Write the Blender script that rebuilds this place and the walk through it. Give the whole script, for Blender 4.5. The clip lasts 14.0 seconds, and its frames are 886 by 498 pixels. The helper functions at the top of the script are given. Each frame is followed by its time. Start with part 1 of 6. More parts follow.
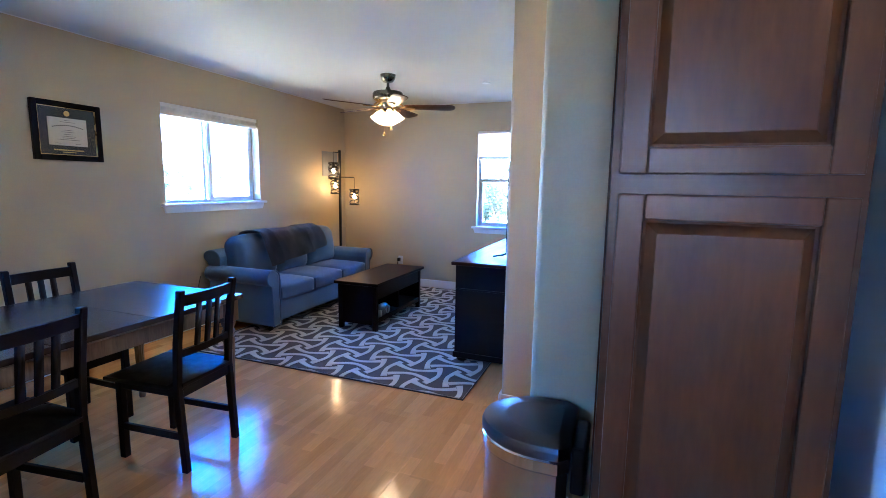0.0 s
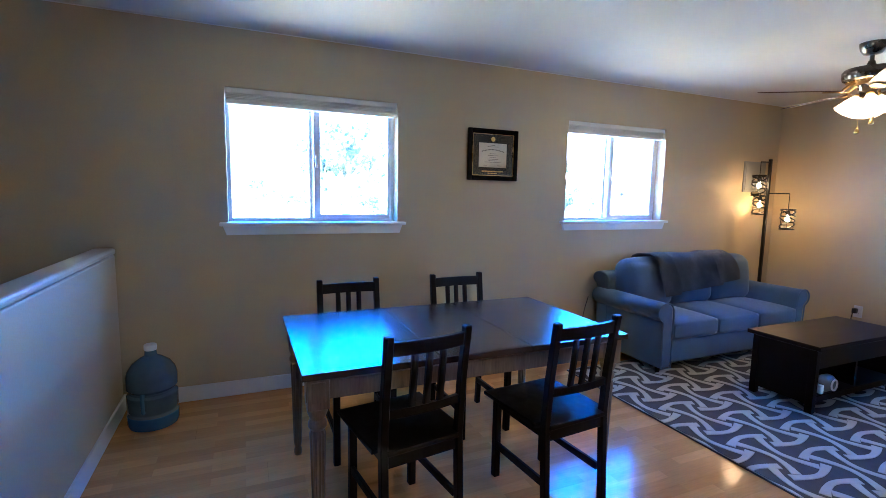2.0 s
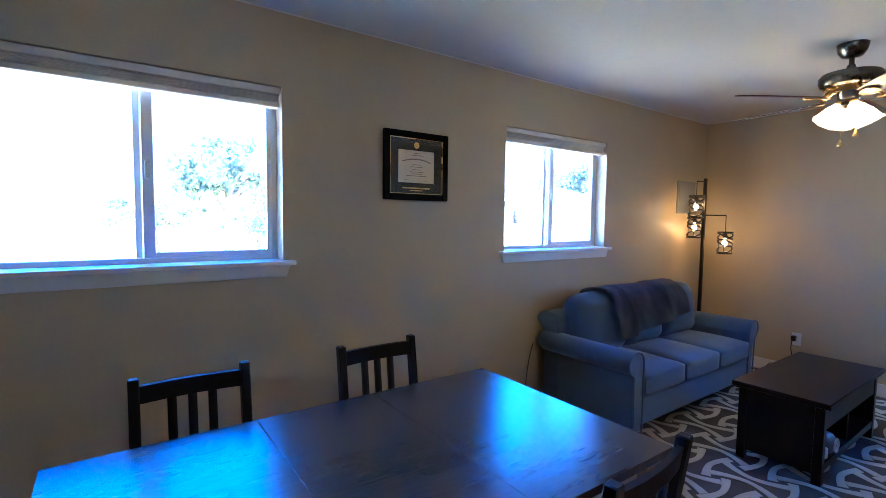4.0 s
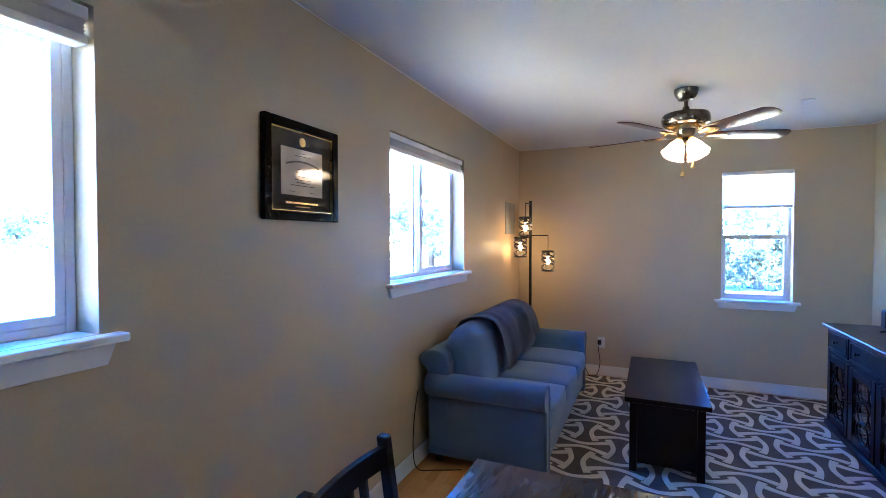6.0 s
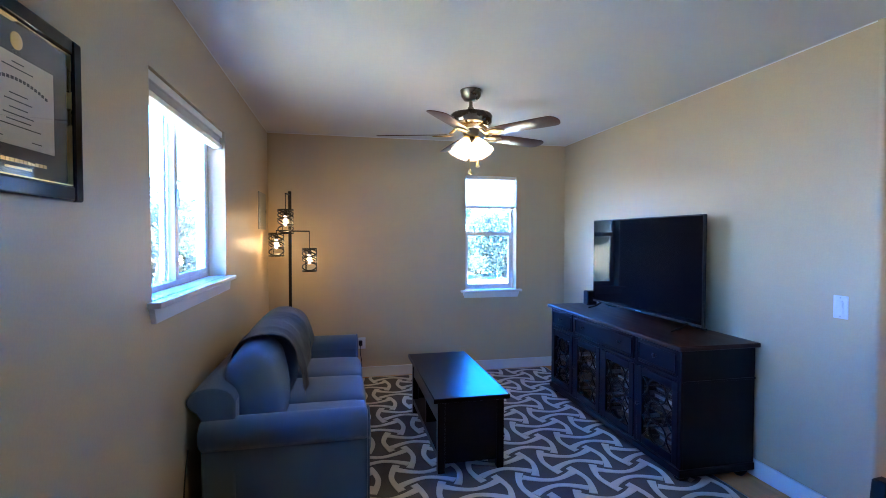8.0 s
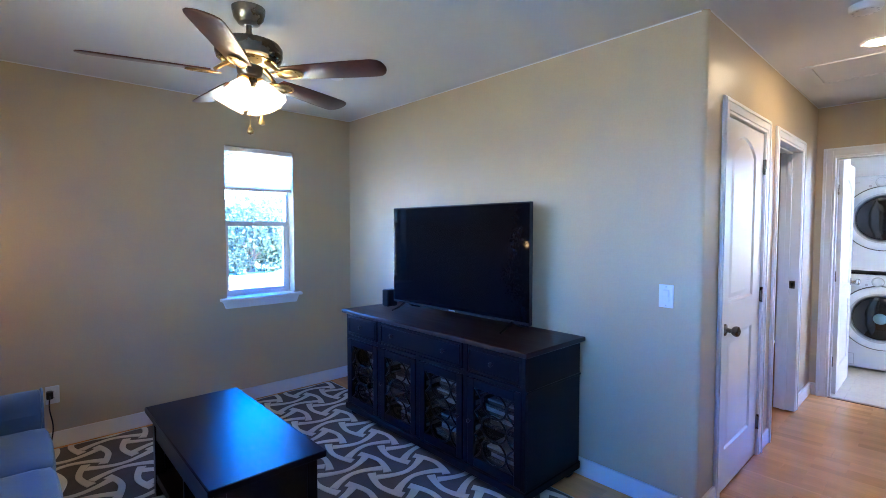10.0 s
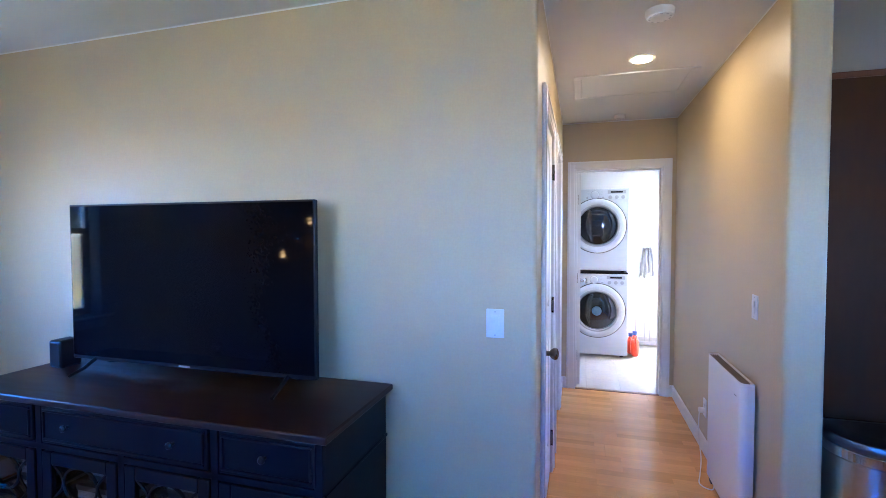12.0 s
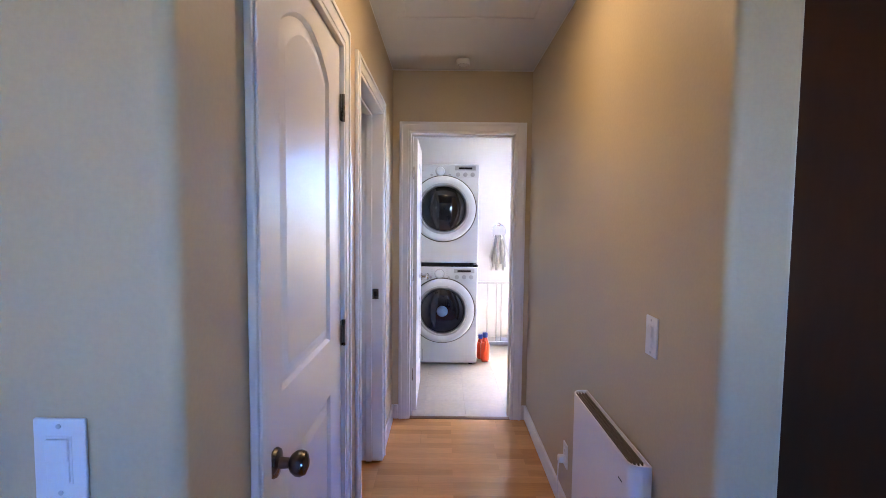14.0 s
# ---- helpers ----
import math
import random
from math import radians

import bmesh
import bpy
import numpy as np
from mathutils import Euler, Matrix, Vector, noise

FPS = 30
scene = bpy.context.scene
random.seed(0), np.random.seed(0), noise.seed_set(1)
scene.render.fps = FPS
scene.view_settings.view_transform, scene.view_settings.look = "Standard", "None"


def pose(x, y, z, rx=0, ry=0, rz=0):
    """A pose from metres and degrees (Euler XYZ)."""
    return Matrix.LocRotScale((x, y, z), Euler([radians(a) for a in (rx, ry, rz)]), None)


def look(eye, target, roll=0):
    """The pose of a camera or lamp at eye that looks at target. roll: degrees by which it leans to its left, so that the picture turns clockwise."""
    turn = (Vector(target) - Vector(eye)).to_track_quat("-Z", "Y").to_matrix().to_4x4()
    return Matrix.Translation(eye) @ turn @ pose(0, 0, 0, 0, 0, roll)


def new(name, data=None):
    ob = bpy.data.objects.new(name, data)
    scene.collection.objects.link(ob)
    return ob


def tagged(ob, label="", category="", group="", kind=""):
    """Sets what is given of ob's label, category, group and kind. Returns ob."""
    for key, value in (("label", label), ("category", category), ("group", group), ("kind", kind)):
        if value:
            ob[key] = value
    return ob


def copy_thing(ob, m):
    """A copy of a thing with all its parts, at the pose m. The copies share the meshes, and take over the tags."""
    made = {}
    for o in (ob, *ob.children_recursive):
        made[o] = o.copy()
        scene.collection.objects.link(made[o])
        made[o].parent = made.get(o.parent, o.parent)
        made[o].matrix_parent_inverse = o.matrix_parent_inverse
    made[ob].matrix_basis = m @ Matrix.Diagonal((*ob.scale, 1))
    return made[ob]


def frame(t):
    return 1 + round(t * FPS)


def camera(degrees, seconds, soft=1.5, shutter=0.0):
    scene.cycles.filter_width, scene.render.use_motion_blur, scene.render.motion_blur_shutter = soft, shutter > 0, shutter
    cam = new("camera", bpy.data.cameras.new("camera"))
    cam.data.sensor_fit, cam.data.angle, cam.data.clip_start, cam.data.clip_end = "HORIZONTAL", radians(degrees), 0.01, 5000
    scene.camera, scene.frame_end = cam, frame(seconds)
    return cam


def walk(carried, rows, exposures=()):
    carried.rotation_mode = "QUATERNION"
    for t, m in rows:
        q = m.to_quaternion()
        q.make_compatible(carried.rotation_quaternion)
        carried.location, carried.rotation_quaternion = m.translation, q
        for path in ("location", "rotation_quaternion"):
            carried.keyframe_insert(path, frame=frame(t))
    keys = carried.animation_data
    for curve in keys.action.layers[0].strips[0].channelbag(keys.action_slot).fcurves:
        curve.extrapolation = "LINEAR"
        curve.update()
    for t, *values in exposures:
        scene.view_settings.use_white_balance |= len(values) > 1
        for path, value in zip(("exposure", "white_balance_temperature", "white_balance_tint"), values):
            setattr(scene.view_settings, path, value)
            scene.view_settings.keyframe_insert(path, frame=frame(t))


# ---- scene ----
cam = camera(86.9, 14.0, 0.6)
EXPOSURE = [(0, 5.75, 5800, 11), (2, 5.7, 5800, 11), (4.5, 5.15, 5850, 11), (5.5, 5.5, 5900, 13), (6.5, 5.5, 5900, 12), (7.5, 5.4, 5850, 10), (10.5, 5.22, 5800, 8), (11.5, 5.35, 5800, 8), (13, 5.05, 5950, 12), (14, 4.7, 6800, 16)]
PATH = [
    (0, (3.799, 0.082, 1.402), (3.093, 1.934, 1.134), 0.9),
    (0.5, (3.601, 0.085, 1.392), (2.496, 1.727, 1.105), 1.7),
    (1, (3.550, 0.185, 1.384), (2.115, 1.544, 1.089), 1.6),
    (1.5, (3.500, 0.318, 1.406), (1.811, 1.351, 1.127), 1.5),
    (2, (3.441, 0.452, 1.412), (1.615, 1.234, 1.184), 1.1),
    (4.3, (2.298, 0.802, 1.452), (0.769, 2.086, 1.332), 1.0),
    (4.5, (2.2, 0.772, 1.469), (0.745, 2.14, 1.358), 1.2),
    (5, (1.928, 0.684, 1.487), (0.695, 2.257, 1.408), 1.4),
    (5.5, (1.639, 0.717, 1.461), (0.594, 2.422, 1.403), 0.9),
    (6, (1.374, 0.758, 1.467), (0.564, 2.586, 1.421), 0.0),
    (6.5, (1.125, 0.74, 1.466), (0.622, 2.675, 1.413), -0.0),
    (7, (0.928, 0.819, 1.46), (0.723, 2.807, 1.383), 0.2),
    (7.5, (0.801, 1.005, 1.468), (0.929, 3.0, 1.407), 0.2),
    (8, (0.699, 1.15, 1.453), (1.125, 3.103, 1.398), 0.1),
    (8.2, (0.651, 1.217, 1.46), (1.189, 3.142, 1.395), 0.4),
    (10.5, (0.834, 2.27, 1.438), (2.368, 3.55, 1.344), -0.4),
    (11, (0.998, 2.445, 1.442), (2.688, 3.51, 1.342), -0.5),
    (11.5, (1.149, 2.589, 1.442), (2.963, 3.426, 1.355), -0.4),
    (12, (1.307, 2.688, 1.464), (3.225, 3.249, 1.393), -0.1),
    (12.5, (1.573, 2.625, 1.455), (3.55, 2.917, 1.383), -0.3),
    (13, (1.882, 2.53, 1.447), (3.875, 2.677, 1.369), 0.1),
    (13.5, (2.189, 2.517, 1.442), (4.186, 2.578, 1.338), 1.1),
    (14, (2.525, 2.486, 1.435), (4.521, 2.488, 1.309), 0.6),
]
walk(cam, [(t, look(eye, target, roll)) for t, eye, target, roll in PATH], EXPOSURE)

# ---- world, sun, exposure ----
world = bpy.data.worlds.new("world")
scene.world = world
world.use_nodes = True
sky = world.node_tree.nodes.new("ShaderNodeTexSky")
sky.sky_type = 'NISHITA'
sky.sun_disc = False
SUN_ELEVATION, SUN_TURN = 62.0, 102.0   # degrees; turn clockwise from +y
sky.sun_elevation = radians(SUN_ELEVATION)
sky.sun_rotation = radians(SUN_TURN)
sky.air_density, sky.dust_density, sky.ozone_density = 1.0, 0.0, 4.0
world.node_tree.nodes["Background"].inputs["Strength"].default_value = 0.15
sky.altitude = 1500.0
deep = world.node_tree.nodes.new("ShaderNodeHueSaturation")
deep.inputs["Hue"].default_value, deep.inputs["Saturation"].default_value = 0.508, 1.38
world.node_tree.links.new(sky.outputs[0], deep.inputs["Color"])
tint = world.node_tree.nodes.new("ShaderNodeVectorMath")
tint.operation = 'MULTIPLY'
tint.inputs[1].default_value = (1.45, 1.70, 2.45)
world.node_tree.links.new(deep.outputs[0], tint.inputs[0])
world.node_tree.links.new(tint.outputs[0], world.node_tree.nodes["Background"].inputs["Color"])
sun = new("sun", bpy.data.lights.new("sun", 'SUN'))
sun.data.energy, sun.data.angle, sun.data.color = 5.0, radians(0.5), (1.0, 0.95, 0.86)
_d = Vector((math.sin(radians(SUN_TURN)) * math.cos(radians(SUN_ELEVATION)), math.cos(radians(SUN_TURN)) * math.cos(radians(SUN_ELEVATION)), math.sin(radians(SUN_ELEVATION))))
sun.matrix_world = look(_d * 50, (0, 0, 0))
FAN_GLOW, FAN_BULB, BULB_GLOW, HALL_GLOW, KITCHEN_GLOW = 0.12, 2.4, 4.8, 12.5, 0.22


# ---- materials ----
def mat(name, col, rough=0.5, metal=0.0, var=0.12, scale=3.0, fine=90.0, bump=0.05, stretch=(1, 1, 1), spec=0.5, coat=0.0, rough_var=0.1, sheen=0.0, island=0.0):
    m = bpy.data.materials.new(name)
    m.use_nodes = True
    nt = m.node_tree
    b = nt.nodes["Principled BSDF"]
    geo = nt.nodes.new("ShaderNodeNewGeometry")
    mp = nt.nodes.new("ShaderNodeMapping")
    mp.inputs["Scale"].default_value = stretch
    nt.links.new(geo.outputs["Position"], mp.inputs["Vector"])
    n1 = nt.nodes.new("ShaderNodeTexNoise")
    n1.inputs["Scale"].default_value, n1.inputs["Detail"].default_value = scale, 4
    n2 = nt.nodes.new("ShaderNodeTexNoise")
    n2.inputs["Scale"].default_value, n2.inputs["Detail"].default_value = fine, 3
    for n in (n1, n2):
        nt.links.new(mp.outputs[0], n.inputs["Vector"])
    add = nt.nodes.new("ShaderNodeMath")
    add.operation = 'ADD'
    nt.links.new(n1.outputs["Fac"], add.inputs[0])
    nt.links.new(n2.outputs["Fac"], add.inputs[1])
    rng = nt.nodes.new("ShaderNodeMapRange")
    rng.inputs["From Min"].default_value, rng.inputs["From Max"].default_value = 0.6, 1.4
    rng.inputs["To Min"].default_value, rng.inputs["To Max"].default_value = 1 - var, 1 + var
    nt.links.new(add.outputs[0], rng.inputs["Value"])
    val = rng.outputs[0]
    if island:
        oi = nt.nodes.new("ShaderNodeObjectInfo")
        r2 = nt.nodes.new("ShaderNodeMapRange")
        r2.inputs["To Min"].default_value, r2.inputs["To Max"].default_value = 1 - island, 1 + island
        nt.links.new(oi.outputs["Random"], r2.inputs["Value"])
        mul = nt.nodes.new("ShaderNodeMath")
        mul.operation = 'MULTIPLY'
        nt.links.new(val, mul.inputs[0])
        nt.links.new(r2.outputs[0], mul.inputs[1])
        val = mul.outputs[0]
    mix = nt.nodes.new("ShaderNodeVectorMath")
    mix.operation = 'SCALE'
    mix.inputs[0].default_value = col
    nt.links.new(val, mix.inputs["Scale"])
    nt.links.new(mix.outputs[0], b.inputs["Base Color"])
    rr = nt.nodes.new("ShaderNodeMapRange")
    rr.inputs["From Min"].default_value, rr.inputs["From Max"].default_value = 0.3, 0.7
    rr.inputs["To Min"].default_value, rr.inputs["To Max"].default_value = max(0.02, rough * (1 - rough_var)), min(1, rough * (1 + rough_var))
    nt.links.new(n1.outputs["Fac"], rr.inputs["Value"])
    nt.links.new(rr.outputs[0], b.inputs["Roughness"])
    b.inputs["Metallic"].default_value = metal
    b.inputs["Specular IOR Level"].default_value = spec
    b.inputs["Coat Weight"].default_value = coat
    b.inputs["Coat Roughness"].default_value = 0.12
    b.inputs["Sheen Weight"].default_value = sheen
    if bump:
        bp = nt.nodes.new("ShaderNodeBump")
        bp.inputs["Strength"].default_value, bp.inputs["Distance"].default_value = bump, 0.004
        nt.links.new(n2.outputs["Fac"], bp.inputs["Height"])
        nt.links.new(bp.outputs[0], b.inputs["Normal"])
    return m


def glow(name, col, strength, base=(0.9, 0.88, 0.82)):
    m = bpy.data.materials.new(name)
    m.use_nodes = True
    b = m.node_tree.nodes["Principled BSDF"]
    b.inputs["Base Color"].default_value = (*base, 1)
    b.inputs["Roughness"].default_value = 0.3
    b.inputs["Emission Color"].default_value = (*col, 1)
    b.inputs["Emission Strength"].default_value = strength
    return m


def glass_mat(name, tint=(1, 1, 1), rough=0.0):
    m = bpy.data.materials.new(name)
    m.use_nodes = True
    b = m.node_tree.nodes["Principled BSDF"]
    b.inputs["Base Color"].default_value = (*tint, 1)
    b.inputs["Transmission Weight"].default_value = 1.0
    b.inputs["Roughness"].default_value = rough
    b.inputs["IOR"].default_value = 1.45
    return m


WALL = mat("wall_paint", (0.455, 0.358, 0.222), 0.45, var=0.05, scale=1.3, fine=110, bump=0.12, rough_var=0.15)
CEIL = mat("ceiling_paint", (0.58, 0.572, 0.56), 0.7, var=0.03, scale=0.8, fine=100, bump=0.12)
WHITE = mat("white_trim_paint", (0.68, 0.67, 0.65), 0.35, var=0.03, scale=2, fine=150, bump=0.03)
VINYL = mat("white_vinyl", (0.64, 0.65, 0.66), 0.35, var=0.03, scale=4, bump=0.02)
LAUNDRY = mat("laundry_white_paint", (0.80, 0.80, 0.80), 0.6, var=0.03, scale=1, fine=200, bump=0.08)
TILE = mat("laundry_vinyl_tile", (0.45, 0.40, 0.32), 0.45, var=0.14, scale=5, fine=30, bump=0.05, island=0.05)
OAK = mat("maple_laminate", (0.58, 0.292, 0.105), 0.15, var=0.12, scale=1.6, fine=12, bump=0.015, stretch=(9.0, 1.0, 1), spec=0.5, island=0.06, rough_var=0.2)
# printed strips of the laminate, three to a board
_nt = OAK.node_tree
_geo = _nt.nodes.new("ShaderNodeNewGeometry")
_sep, _com = _nt.nodes.new("ShaderNodeSeparateXYZ"), _nt.nodes.new("ShaderNodeCombineXYZ")
_nt.links.new(_geo.outputs["Position"], _sep.inputs[0])
_nt.links.new(_sep.outputs["Y"], _com.inputs["X"])
_nt.links.new(_sep.outputs["X"], _com.inputs["Y"])
_strip = _nt.nodes.new("ShaderNodeTexBrick")
_strip.offset, _strip.offset_frequency, _strip.squash = 0.37, 2, 1.0
for _k, _v in (("Scale", 1.0), ("Mortar Size", 0.0), ("Brick Width", 0.43), ("Row Height", 0.19 / 3), ("Bias", 0.0)):
    _strip.inputs[_k].default_value = _v
_strip.inputs["Color1"].default_value, _strip.inputs["Color2"].default_value = (0.84, 0.81, 0.78, 1), (1.12, 1.12, 1.12, 1)
_nt.links.new(_com.outputs[0], _strip.inputs["Vector"])
_mul = _nt.nodes.new("ShaderNodeVectorMath")
_mul.operation = 'MULTIPLY'
_ob = _nt.nodes["Principled BSDF"]
_nt.links.new(_ob.inputs["Base Color"].links[0].from_socket, _mul.inputs[0])
_nt.links.new(_strip.outputs["Color"], _mul.inputs[1])
_nt.links.new(_mul.outputs[0], _ob.inputs["Base Color"])
BLACKWOOD = mat("black_stained_wood", (0.0065, 0.0055, 0.005), 0.52, spec=0.19, var=0.2, scale=6, fine=30, bump=0.04, stretch=(4, 4, 1))
ESPRESSO = mat("espresso_wood", (0.010, 0.005, 0.004), 0.29, spec=0.09, var=0.18, scale=3, fine=14, bump=0.006, rough_var=0.04, stretch=(6, 1, 6))
INKWOOD = mat("black_sideboard_paint", (0.0035, 0.004, 0.0055), 0.38, spec=0.15, var=0.25, scale=5, fine=70, bump=0.05)
CHERRY = mat("dark_cherry_wood", (0.110, 0.039, 0.014), 0.37, spec=0.24, var=0.20, scale=2.2, fine=16, bump=0.015, stretch=(5, 5, 1))
# pantry side only: darker and duller than the cherry of its doors
CHERRYSIDE = mat("darker_cherry_side", (0.046, 0.015, 0.005), 0.5, spec=0.10, var=0.12, scale=1.5, fine=10, bump=0.01, stretch=(4, 4, 1))
GREYWOOD = mat("weathered_grey_brown_wood", (0.155, 0.104, 0.064), 0.42, var=0.40, scale=3.0, fine=18, bump=0.10, stretch=(7, 7, 0.8))
TABLETOP = mat("weathered_table_top_wood", (0.047, 0.035, 0.027), 0.25, spec=0.48, var=0.28, scale=2.2, fine=13, bump=0.0, stretch=(9, 1.0, 1), island=0.1, rough_var=0.05)
SOFA = mat("blue_grey_upholstery", (0.076, 0.126, 0.195), 0.92, var=0.12, scale=5, fine=420, bump=0.35, spec=0.2, sheen=0.25)
THROW = mat("dark_grey_plush_throw", (0.042, 0.048, 0.058), 0.95, var=0.25, scale=9, fine=300, bump=0.5, spec=0.1, sheen=0.4)
RUG = mat("grey_rug_pile", (0.098, 0.088, 0.080), 0.97, var=0.18, scale=14, fine=600, bump=0.7, spec=0.1)
RUGLIGHT = mat("ivory_rug_pile", (0.53, 0.485, 0.415), 0.97, var=0.10, scale=14, fine=600, bump=0.7, spec=0.1)
STEEL = mat("brushed_steel", (0.55, 0.54, 0.52), 0.24, metal=1.0, var=0.06, scale=4, fine=120, bump=0.02, stretch=(1, 1, 20))
DARKSTEEL = mat("dark_brushed_steel_lid", (0.115, 0.108, 0.105), 0.34, metal=1.0, var=0.06, scale=5, fine=160, bump=0.03)
BLACKPLASTIC = mat("black_plastic", (0.007, 0.007, 0.008), 0.4, spec=0.22, var=0.1, bump=0.02)
SCREEN = mat("black_screen_glass", (0.002, 0.002, 0.0025), 0.045, spec=0.065, var=0.1, bump=0.0, rough_var=0.05)
BLACKMETAL = mat("black_metal", (0.010, 0.009, 0.008), 0.4, metal=0.3, var=0.2, bump=0.05)
BRONZE = mat("antique_pewter_metal", (0.14, 0.125, 0.105), 0.28, metal=1.0, var=0.15, scale=12, bump=0.02)
ANTIQUEBRASS = mat("antique_brass", (0.34, 0.23, 0.10), 0.30, metal=1.0, var=0.2, scale=14, bump=0.02)
BRASS = mat("brass", (0.62, 0.42, 0.16), 0.28, metal=1.0, var=0.1, bump=0.02)
WALNUT = mat("walnut_fan_blade", (0.075, 0.024, 0.012), 0.36, var=0.3, scale=4, fine=50, bump=0.03)
APPLIANCE = mat("white_enamel", (0.68, 0.71, 0.74), 0.22, var=0.02, scale=2, bump=0.0)
GREYPLASTIC = mat("light_grey_plastic", (0.42, 0.44, 0.46), 0.35, var=0.05, bump=0.02)
DARKGLASS = mat("dark_door_glass", (0.008, 0.009, 0.011), 0.06, var=0.1, bump=0.0)
CHROME = mat("chrome", (0.75, 0.75, 0.76), 0.12, metal=1.0, var=0.03, bump=0.0)
GLASS = glass_mat("window_glass")


# ---- mesh helpers ----
def box(bm, x0, y0, z0, x1, y1, z1, r=0.0, seg=2, m=None):
    t = bmesh.new()
    bmesh.ops.create_cube(t, size=1.0)
    sx, sy, sz = abs(x1 - x0), abs(y1 - y0), abs(z1 - z0)
    bmesh.ops.transform(t, verts=t.verts, matrix=Matrix.Translation(((x0 + x1) / 2, (y0 + y1) / 2, (z0 + z1) / 2)) @ Matrix.Diagonal((sx, sy, sz, 1)))
    if r:
        bmesh.ops.bevel(t, geom=list(t.edges), offset=min(r, 0.49 * min(sx, sy, sz)), segments=seg, profile=0.5, affect='EDGES')
    return merge(bm, t, m)


def merge(bm, t, m=None):
    if m is not None:
        bmesh.ops.transform(t, verts=t.verts, matrix=m)
    me = bpy.data.meshes.new("tmp")
    t.to_mesh(me)
    t.free()
    bm.from_mesh(me)
    bpy.data.meshes.remove(me)
    return bm


def lathe(bm, profile, seg=24, m=None):
    """profile: (radius, z) pairs from bottom to top, closed by caps."""
    t = bmesh.new()
    rings = []
    for r, z in profile:
        rings.append([t.verts.new((max(r, 1e-4) * math.cos(2 * math.pi * k / seg), max(r, 1e-4) * math.sin(2 * math.pi * k / seg), z)) for k in range(seg)])
    for a, b in zip(rings, rings[1:]):
        for k in range(seg):
            t.faces.new((a[k], a[(k + 1) % seg], b[(k + 1) % seg], b[k]))
    t.faces.new(rings[0][::-1])
    t.faces.new(rings[-1])
    return merge(bm, t, m)


def tube(bm, pts, r, seg=8, closed=False):
    pts = [Vector(p) for p in pts]
    n = len(pts)
    t = bmesh.new()
    rings = []
    up = None
    for i, p in enumerate(pts):
        a = pts[(i - 1) % n] if (closed or i) else p
        b = pts[(i + 1) % n] if (closed or i < n - 1) else p
        d = (b - a).normalized()
        if up is None:
            up = Vector((0, 0, 1)) if abs(d.z) < 0.9 else Vector((1, 0, 0))
        s = d.cross(up).normalized()
        up = s.cross(d).normalized()
        rr = r[i] if isinstance(r, (list, tuple)) else r
        rings.append([t.verts.new(p + rr * (math.cos(2 * math.pi * k / seg) * s + math.sin(2 * math.pi * k / seg) * up)) for k in range(seg)])
    pairs = list(zip(rings, rings[1:])) + ([(rings[-1], rings[0])] if closed else [])
    for a, b in pairs:
        for k in range(seg):
            t.faces.new((a[k], a[(k + 1) % seg], b[(k + 1) % seg], b[k]))
    if not closed:
        t.faces.new(rings[0][::-1])
        t.faces.new(rings[-1])
    bmesh.ops.recalc_face_normals(t, faces=t.faces)
    return merge(bm, t)


def prism(bm, outline, depth, m=None, r=0.0):
    """A flat outline in x, y extruded to z = depth."""
    t = bmesh.new()
    f = t.faces.new([t.verts.new((x, y, 0)) for x, y in outline])
    ext = bmesh.ops.extrude_face_region(t, geom=[f])
    bmesh.ops.translate(t, verts=[v for v in ext["geom"] if isinstance(v, bmesh.types.BMVert)], vec=(0, 0, depth))
    bmesh.ops.recalc_face_normals(t, faces=t.faces)
    if r:
        bmesh.ops.bevel(t, geom=[e for e in t.edges if abs(e.verts[0].co.z - e.verts[1].co.z) < 1e-6], offset=r, segments=2, profile=0.5, affect='EDGES')
    return merge(bm, t, m)


def finish(name, bm, material, angle=35):
    me = bpy.data.meshes.new(name)
    bm.to_mesh(me)
    bm.free()
    me.materials.append(material)
    me.shade_smooth()
    me.set_sharp_from_angle(angle=radians(angle))
    for p in me.polygons:
        if p.area > 0.0008 and max(abs(c) for c in p.normal) > 0.99995:
            p.use_smooth = False
    return new(name, me)


def part(name, bm, material, parent=None, label="", angle=35):
    ob = finish(name, bm, material, angle)
    ob.parent = parent
    if label:
        ob["label"] = label
    return ob


def thing(name, label, category, m=None, group="", kind=""):
    ob = new(name)
    ob.empty_display_size = 0.1
    ob.matrix_world = m if m is not None else Matrix.Identity(4)
    return tagged(ob, label, category, group, kind)


def B(*boxes, r=0.0, seg=2):
    bm = bmesh.new()
    for b in boxes:
        box(bm, *b, r=r, seg=seg)
    return bm


def setting(name, bm, material, label="", category="", angle=35):
    return tagged(finish(name, bm, material, angle), label, category or name.split("_")[0], kind="structure")


def wall_strips(axis, c0, c1, a0, a1, z0, z1, holes):
    """Boxes of a wall along an axis, with openings (b0, b1, h0, h1) left free."""
    out, cur = [], a0

    def put(p, q, s, t):
        if q - p > 1e-4 and t - s > 1e-4:
            out.append((p, c0, s, q, c1, t) if axis == "x" else (c0, p, s, c1, q, t))
    for b0, b1, h0, h1 in sorted(holes):
        put(cur, b0, z0, z1)
        put(b0, b1, z0, h0)
        put(b0, b1, h1, z1)
        cur = b1
    put(cur, a1, z0, z1)
    return out


